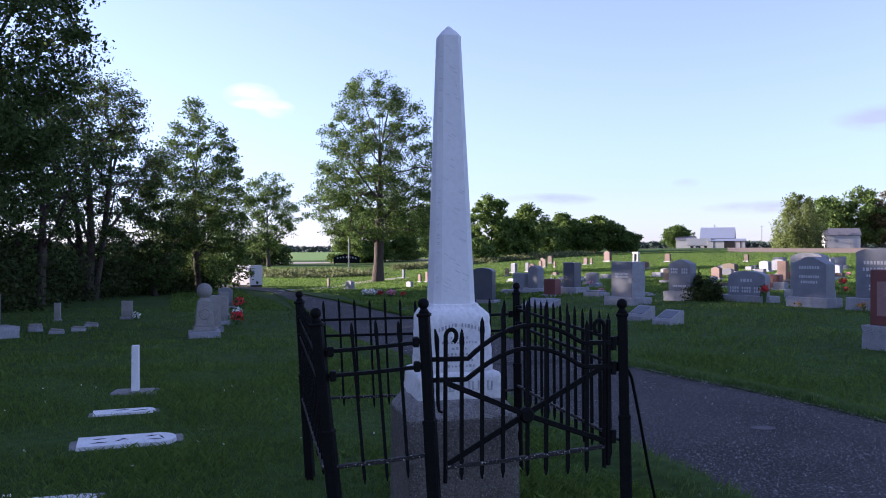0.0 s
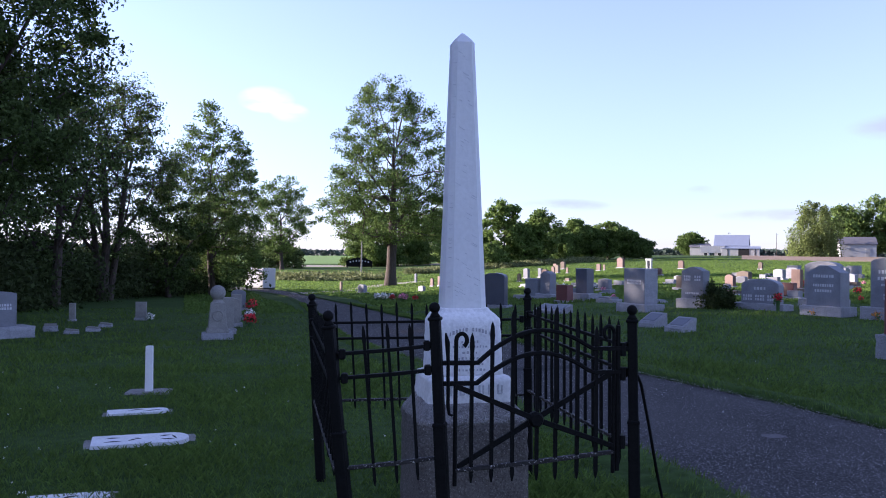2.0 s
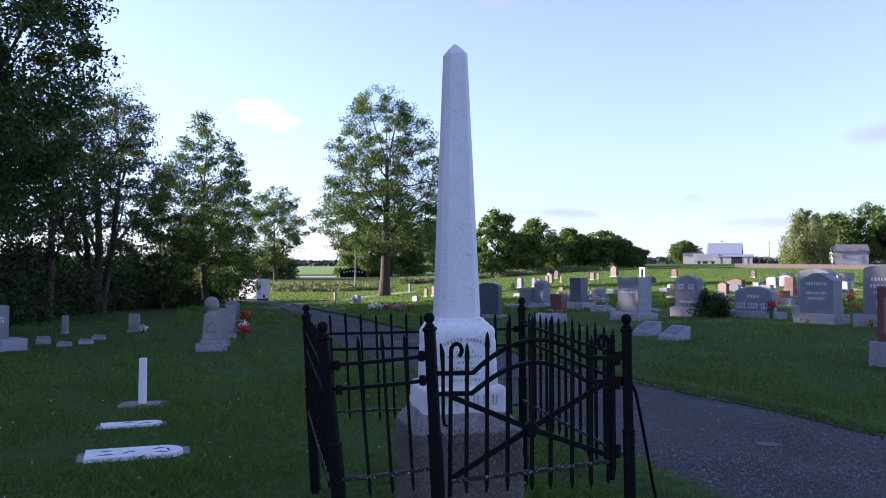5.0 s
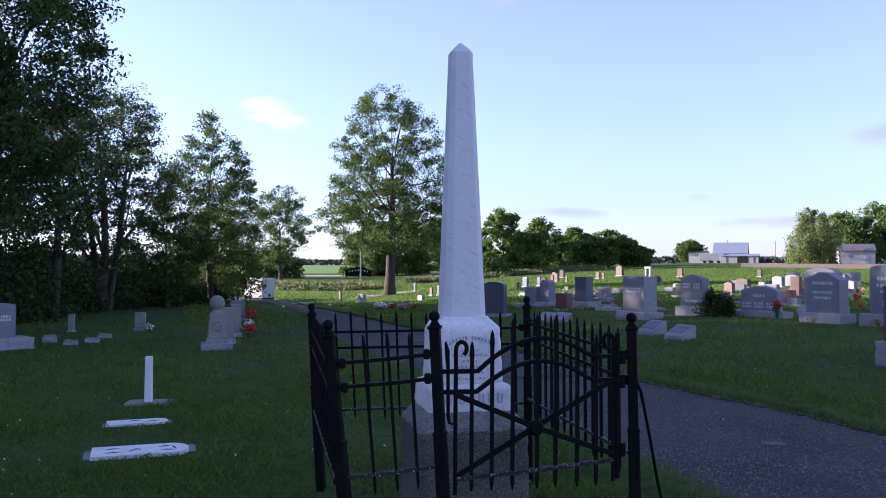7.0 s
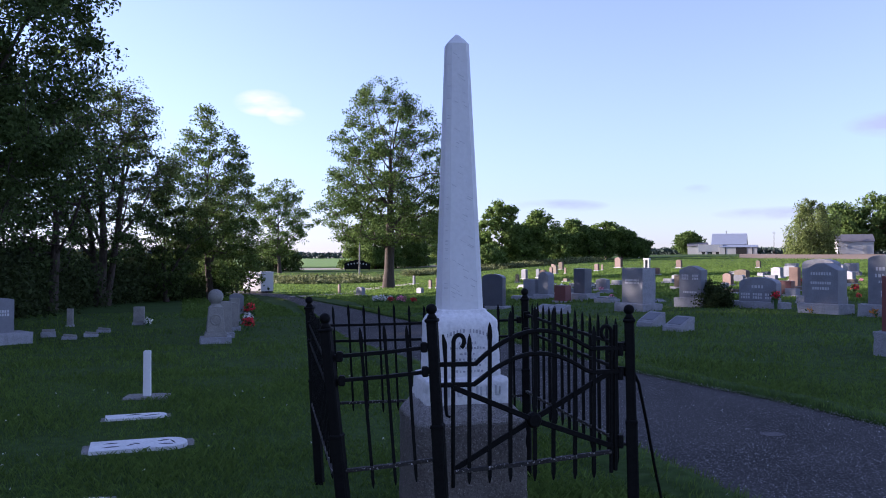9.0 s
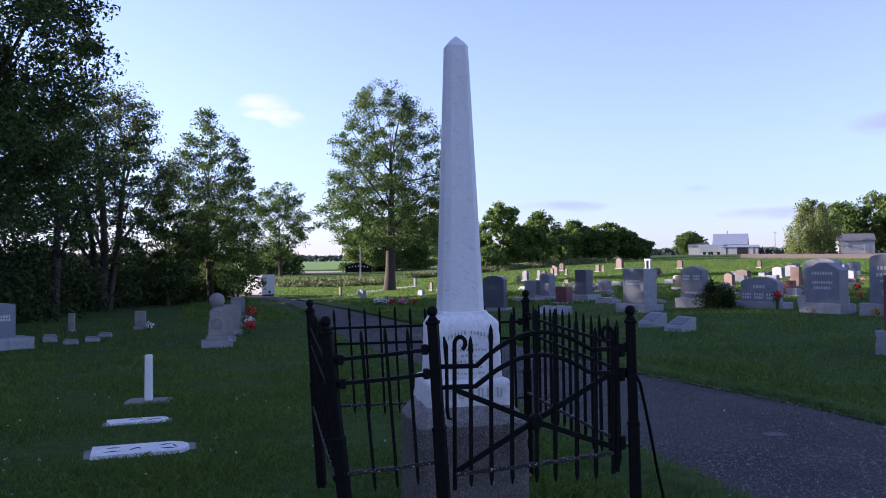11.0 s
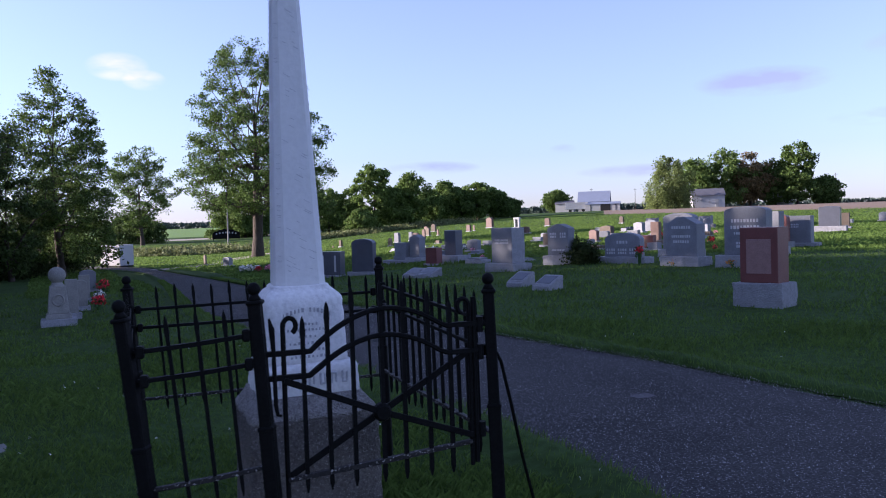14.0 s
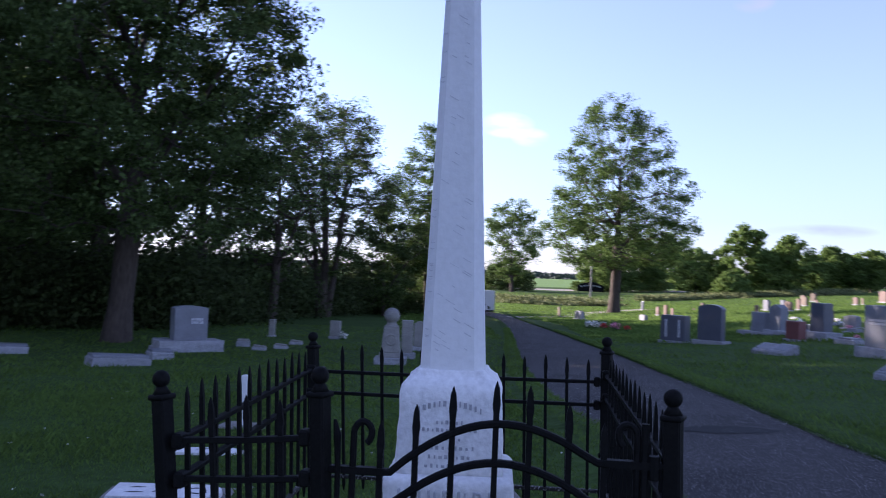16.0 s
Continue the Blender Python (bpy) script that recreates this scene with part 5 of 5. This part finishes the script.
def box_trailer(name, x, y, yaw, w, d, h, lift, label, wheels=True):
    root = thing(name, x, y, ground_z(x, y), yaw, label, "trailer")
    body = part("body", block(w, d, h, lift, bev=0.05, seg=2), "white", root)
    for k in range(int(w / 0.9)):
        part("rib", block(0.04, 0.03, h * 0.94, lift + h * 0.03, -w / 2 + 0.5 + 0.9 * k, -d / 2 - 0.01, bev=0), "white", body)
    part("sill", block(w, d * 0.9, 0.12, lift - 0.1, bev=0.02), "dark", root)
    if wheels:
        for sx in (-0.28, 0.28):
            for sy in (-1, 1):
                wx = w * sx
                part("wheel", tube([(wx, sy * d * 0.42 - 0.1, lift * 0.55), (wx, sy * d * 0.42 + 0.1, lift * 0.55)], lift * 0.6, 14), "dark", root)
    return root


box_trailer("white_box", -24.5, 52.8, -20, 1.7, 1.2, 1.35, 0.12, "white metal box bin standing beside the drive", wheels=False)
box_trailer("semi_trailer", *polar(5.4, 366), -8, 10.0, 2.6, 3.0, 1.1, "long white box trailer parked by the barn")
cx, cy = polar(-18.45, 166)
sign = thing("entrance_sign", cx, cy, ground_z(cx, cy), 14, "low black ornamental ironwork sign beside the country road", "sign")
prof = [(-2.6, 0.25), (2.6, 0.25), (2.6, 1.3)] + [(2.6 - 5.2 * k / 24, 1.3 + 0.75 * math.sin(math.pi * k / 24) + 0.12 * abs(math.sin(math.pi * k / 4))) for k in range(1, 24)] + [(-2.6, 1.3)]
board = part("board", extruded(prof, 0.12, 0.02), "iron", sign)
for k in range(7):
    part("lettering", block(0.28, 0.03, 0.30, 1.0 + 0.3 * math.sin(math.pi * (k + 0.5) / 7), -1.8 + 0.6 * k, -0.07, bev=0), "barn", board, "pale unreadable lettering bar")
for k in (-2.4, 0, 2.4):
    part("leg", block(0.14, 0.14, 0.5, -0.1, k, 0, bev=0.02), "iron", sign)
px, py = polar(-18.3, 120)
lamp = thing("yard_pole", px, py, ground_z(px, py), 0, "slim pale pole with a small lamp head beyond the drive", "pole")
part("pole", tube([(0, 0, 0), (0, 0, 3.0), (0, 0, 5.6)], [0.12, 0.10, 0.08], 8), "limestone", lamp)
part("head", block(0.7, 0.4, 0.3, 5.5, bev=0.06), "limestone", lamp)
for a, d, h in ((9.3, 420, 11), (21.6, 360, 12), (6.4, 430, 12)):
    px, py = polar(a, d)
    po = thing("utility_pole", px, py, ground_z(px, py), 20, "thin weathered utility pole in the distance", "pole", "utility poles")
    part("pole", tube([(0, 0, 0), (0, 0, h)], [0.14, 0.09], 8), "bark", po)
    part("crossarm", block(1.6, 0.1, 0.12, h - 0.7, bev=0), "bark", po)

# a gravel fork off the drive's bend
sheet("road_gravel", densify([(-19.6, 46.2, -18.6, 44.6), (-18.9, 53.0, -17.4, 50.5), (-19.5, 62.0, -17.6, 60.5), (-18.5, 70.0, -16.4, 69.0)]), "gravel", 0.03, "pale gravel track leaving the asphalt drive", category="track")
# low markers and scraps of flowers between the rows
gq = random.Random(21)
for k in range(34):
    d = gq.uniform(27, 62)
    a = gq.uniform(-8.5, 17)
    x, y = polar(a, d)
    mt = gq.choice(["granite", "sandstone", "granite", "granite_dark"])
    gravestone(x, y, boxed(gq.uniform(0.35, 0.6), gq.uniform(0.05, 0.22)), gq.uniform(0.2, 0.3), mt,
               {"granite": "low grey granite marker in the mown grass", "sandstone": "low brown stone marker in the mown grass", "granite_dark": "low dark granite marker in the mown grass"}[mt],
               -45 + gq.uniform(-8, 8), (0.7, 0.4, 0.06), group="low markers", bars=[])
for k in range(16):
    x, y = polar(gq.uniform(-6, 15), gq.uniform(26, 46))
    bouquet(x, y, gq.choice(["flower_white", "flower_pink", "flower_red", "flower_white"]), gq.uniform(0.09, 0.15), 0.08)

# ---------------------------------------------------------------- grass near the camera
def in_drive(x, y):
    best = None
    for (lx, ly, rx, ry) in DRIVE_FINE:
        cx_, cy_ = (lx + rx) / 2, (ly + ry) / 2
        q = (x - cx_) ** 2 + (y - cy_) ** 2
        if best is None or q < best[0]:
            best = (q, math.hypot(rx - lx, ry - ly) / 2)
    return best[0] < (best[1] * 0.97) ** 2


DRIVE_FINE = np.array(densify(DRIVE, 10))
gg = np.random.default_rng(77)


def blades(n, d0, d1, a0, a1, h0, h1, width):
    """Blades of grass, thinning outwards from the plot."""
    a = np.radians(gg.uniform(a0, a1, n))
    d = d0 * (d1 / d0) ** gg.uniform(0, 1, n) ** 0.8
    x, y = 0.334 + d * np.sin(a), -0.19 + d * np.cos(a)
    cxs, cys = (DRIVE_FINE[:, 0] + DRIVE_FINE[:, 2]) / 2, (DRIVE_FINE[:, 1] + DRIVE_FINE[:, 3]) / 2
    hw = np.hypot(DRIVE_FINE[:, 2] - DRIVE_FINE[:, 0], DRIVE_FINE[:, 3] - DRIVE_FINE[:, 1]) / 2
    keep = np.ones(n, bool)
    edge_ = gg.uniform(0.93, 1.06, n)
    for cx_, cy_, w_ in zip(cxs, cys, hw):
        keep &= (x - cx_) ** 2 + (y - cy_) ** 2 > (w_ * edge_) ** 2
    c, s = math.cos(radians(-OTURN)), math.sin(radians(-OTURN))
    lx_, ly_ = (x - OX) * c - (y - OY) * s, (x - OX) * s + (y - OY) * c
    keep &= (np.abs(lx_) > 0.29) | (np.abs(ly_) > 0.29)
    for mx, my, yaw, w, dd in ((-3.24, 5.37, 32, 0.84, 0.44), (-3.93, 6.42, 34, 0.62, 0.28), (-4.46, 7.44, 20, 0.44, 0.32)):
        c, s = math.cos(radians(-yaw)), math.sin(radians(-yaw))
        lx_, ly_ = (x - mx) * c - (y - my) * s, (x - mx) * s + (y - my) * c
        keep &= (np.abs(lx_) > w / 2) | (np.abs(ly_) > dd / 2)
    x, y, d = x[keep], y[keep], d[keep]
    n = len(x)
    z = np.array([ground_z(p, q) for p, q in zip(x, y)])
    patch = 0.75 + 0.5 * np.sin(x * 2.1 + 1.3 * np.sin(y * 1.7)) * np.sin(y * 1.9 + x * 0.6)
    h = gg.uniform(h0, h1, n) * patch
    near_fence = np.hypot(x - OX, y - OY) < 1.25
    h[near_fence] *= 1.5
    ang = gg.uniform(0, 2 * np.pi, n)
    w = width * gg.uniform(0.6, 1.3, n) * np.clip(d / 6, 0.7, 3)
    lean = gg.normal(0, 0.45, (n, 2)) * h[:, None]
    ux, uy = np.cos(ang) * w, np.sin(ang) * w
    p0 = np.stack([x - ux, y - uy, z - 0.005], 1)
    p1 = np.stack([x + ux, y + uy, z - 0.005], 1)
    p2 = np.stack([x + ux * 0.5 + lean[:, 0] * 0.6, y + uy * 0.5 + lean[:, 1] * 0.6, z + h * 0.7], 1)
    p3 = np.stack([x - ux * 0.1 + lean[:, 0] * 1.2, y - uy * 0.1 + lean[:, 1] * 1.2, z + h], 1)
    return np.stack([p0, p1, p2, p3], 1)


def verge(side):
    """The raised turf edge of the drive, ragged where it meets the asphalt; and the tufts along it."""
    pts = DRIVE_FINE[:, :2] if side == 0 else DRIVE_FINE[:, 2:]
    mid = (DRIVE_FINE[:, :2] + DRIVE_FINE[:, 2:]) / 2
    fine = [pts[i] + (pts[i + 1] - pts[i]) * k / 6 for i in range(len(pts) - 1) for k in range(6)]
    cen = [mid[i] + (mid[i + 1] - mid[i]) * k / 6 for i in range(len(mid) - 1) for k in range(6)]
    vs, fs, tufts = [], [], []
    for i, (p, c) in enumerate(zip(fine, cen)):
        out = (p - c) / np.linalg.norm(p - c)
        rag = 0.05 * noise.noise(Vector((p[0] * 1.1, p[1] * 1.1, side))) + 0.035 * noise.noise(Vector((p[0] * 6, p[1] * 6, 4 + side)))
        hi = 0.066 + 0.02 * noise.noise(Vector((p[0] * 2.3, p[1] * 2.3, 9)))
        for o, z in ((-0.05 + rag, 0.012), (-0.02 + rag, hi * 0.85), (0.07 + rag * 0.6, hi), (0.25, hi * 0.7), (0.55, -0.02)):
            q = p + out * o
            vs.append((q[0], q[1], ground_z(q[0], q[1]) + z))
        if i:
            fs.extend(((i - 1) * 5 + k, (i - 1) * 5 + k + 1, i * 5 + k + 1, i * 5 + k) for k in range(4))
            gap = np.linalg.norm(p - fine[i - 1])
            if math.hypot(p[0], p[1]) < 32 and p[1] > 0.5:
                for _ in range(int(gap * 420)):
                    q = p + (fine[i - 1] - p) * gg.random() + out * (rag - 0.05 + 0.34 * gg.random() ** 1.6)
                    hh, aa = gg.uniform(0.025, 0.07), gg.uniform(0, 6.283)
                    wd = 0.003 * max(1.0, math.hypot(p[0], p[1]) / 9)
                    ux, uy = math.cos(aa) * wd, math.sin(aa) * wd
                    zz = ground_z(q[0], q[1]) + hi * 0.6
                    l = -out * gg.uniform(-0.2, 0.9) * hh + gg.normal(0, 0.012, 2)
                    tufts.append([(q[0] - ux, q[1] - uy, zz), (q[0] + ux, q[1] + uy, zz), (q[0] + ux * 0.6 + l[0] * 0.6, q[1] + uy * 0.6 + l[1] * 0.6, zz + hh * 0.7), (q[0] + l[0], q[1] + l[1], zz + hh)])
    tagged(raw("verge_%d" % (side + 1), vs, fs, "lawn", smooth=True), "raised ragged turf edge along the asphalt drive", "verge", kind="structure")
    return np.array(tufts)


tagged(quads("grass", np.concatenate([verge(0), verge(1), blades(230000, 1.6, 11, -62, 42, 0.025, 0.068, 0.0024), blades(90000, 8, 30, -62, 42, 0.04, 0.08, 0.004), blades(230000, 26, 150, -30, 32, 0.06, 0.11, 0.017)]), "blade"),
       "short mown grass with uneven tufts", "grass", kind="stuff")
# small white clover heads
nc = 110
ca, cd = np.radians(gg.uniform(-50, 20, nc)), gg.uniform(3.2, 11, nc)
cxy = np.stack([0.334 + cd * np.sin(ca), -0.19 + cd * np.cos(ca)], 1)
cxy = np.array([p for p in cxy if not in_drive(*p) and math.hypot(p[0] - OX, p[1] - OY) > 1.2])
cz = np.array([ground_z(*p) for p in cxy]) + 0.07
heads = np.repeat(np.column_stack([cxy, cz]), 6, axis=0)
tagged(quads("clover_flowers", leaf_quads(gg, heads + gg.normal(0, 0.004, heads.shape), 0.0048), "flower_white"), "tiny white clover heads scattered in the lawn", "flowers", kind="stuff")

# pale flecks of stone loose on the asphalt
npb = 11000
row = gg.integers(12, 62, npb)
fr = np.where(gg.random(npb) < 0.3, np.abs(gg.normal(0.94, 0.025, npb)), gg.uniform(0.04, 0.96, npb))
pr = DRIVE_FINE[row] + (DRIVE_FINE[row + 1] - DRIVE_FINE[row]) * gg.uniform(0, 1, (npb, 1))
pbx, pby = pr[:, 0] + (pr[:, 2] - pr[:, 0]) * fr, pr[:, 1] + (pr[:, 3] - pr[:, 1]) * fr
pbz = np.array([ground_z(a, b) for a, b in zip(pbx, pby)]) + 0.034
tagged(quads("loose_pebbles", leaf_quads(gg, np.stack([pbx, pby, pbz], 1), 0.0045), "pebble"), "pale stone chips scattered on the drive", "pebbles", kind="stuff")
# worn pale spot and a long dark patch on the asphalt
for nm, cx_, cy_, ra, rb, turn, mt, lb in (("worn_patch", 1.45, 6.65, 0.10, 0.07, 0.4, "worn", "small worn pale patch in the asphalt"), ("damp_seam", -0.60, 9.96, 0.50, 0.19, 0.45, "dark", "long dark patch across the asphalt drive")):
    bm = bmesh.new()
    ring = []
    for k in range(22):
        a = 2 * math.pi * k / 22
        q = 1 + 0.25 * noise.noise(Vector((math.cos(a) * 2, math.sin(a) * 2, cx_)))
        lx_, ly_ = ra * q * math.cos(a), rb * q * math.sin(a)
        x, y = cx_ + lx_ * math.cos(turn) - ly_ * math.sin(turn), cy_ + lx_ * math.sin(turn) + ly_ * math.cos(turn)
        ring.append(bm.verts.new((x, y, ground_z(x, y) + 0.0345)))
    bm.faces.new(ring)
    tagged(part(nm, bm, mt), lb, "patch", kind="structure")
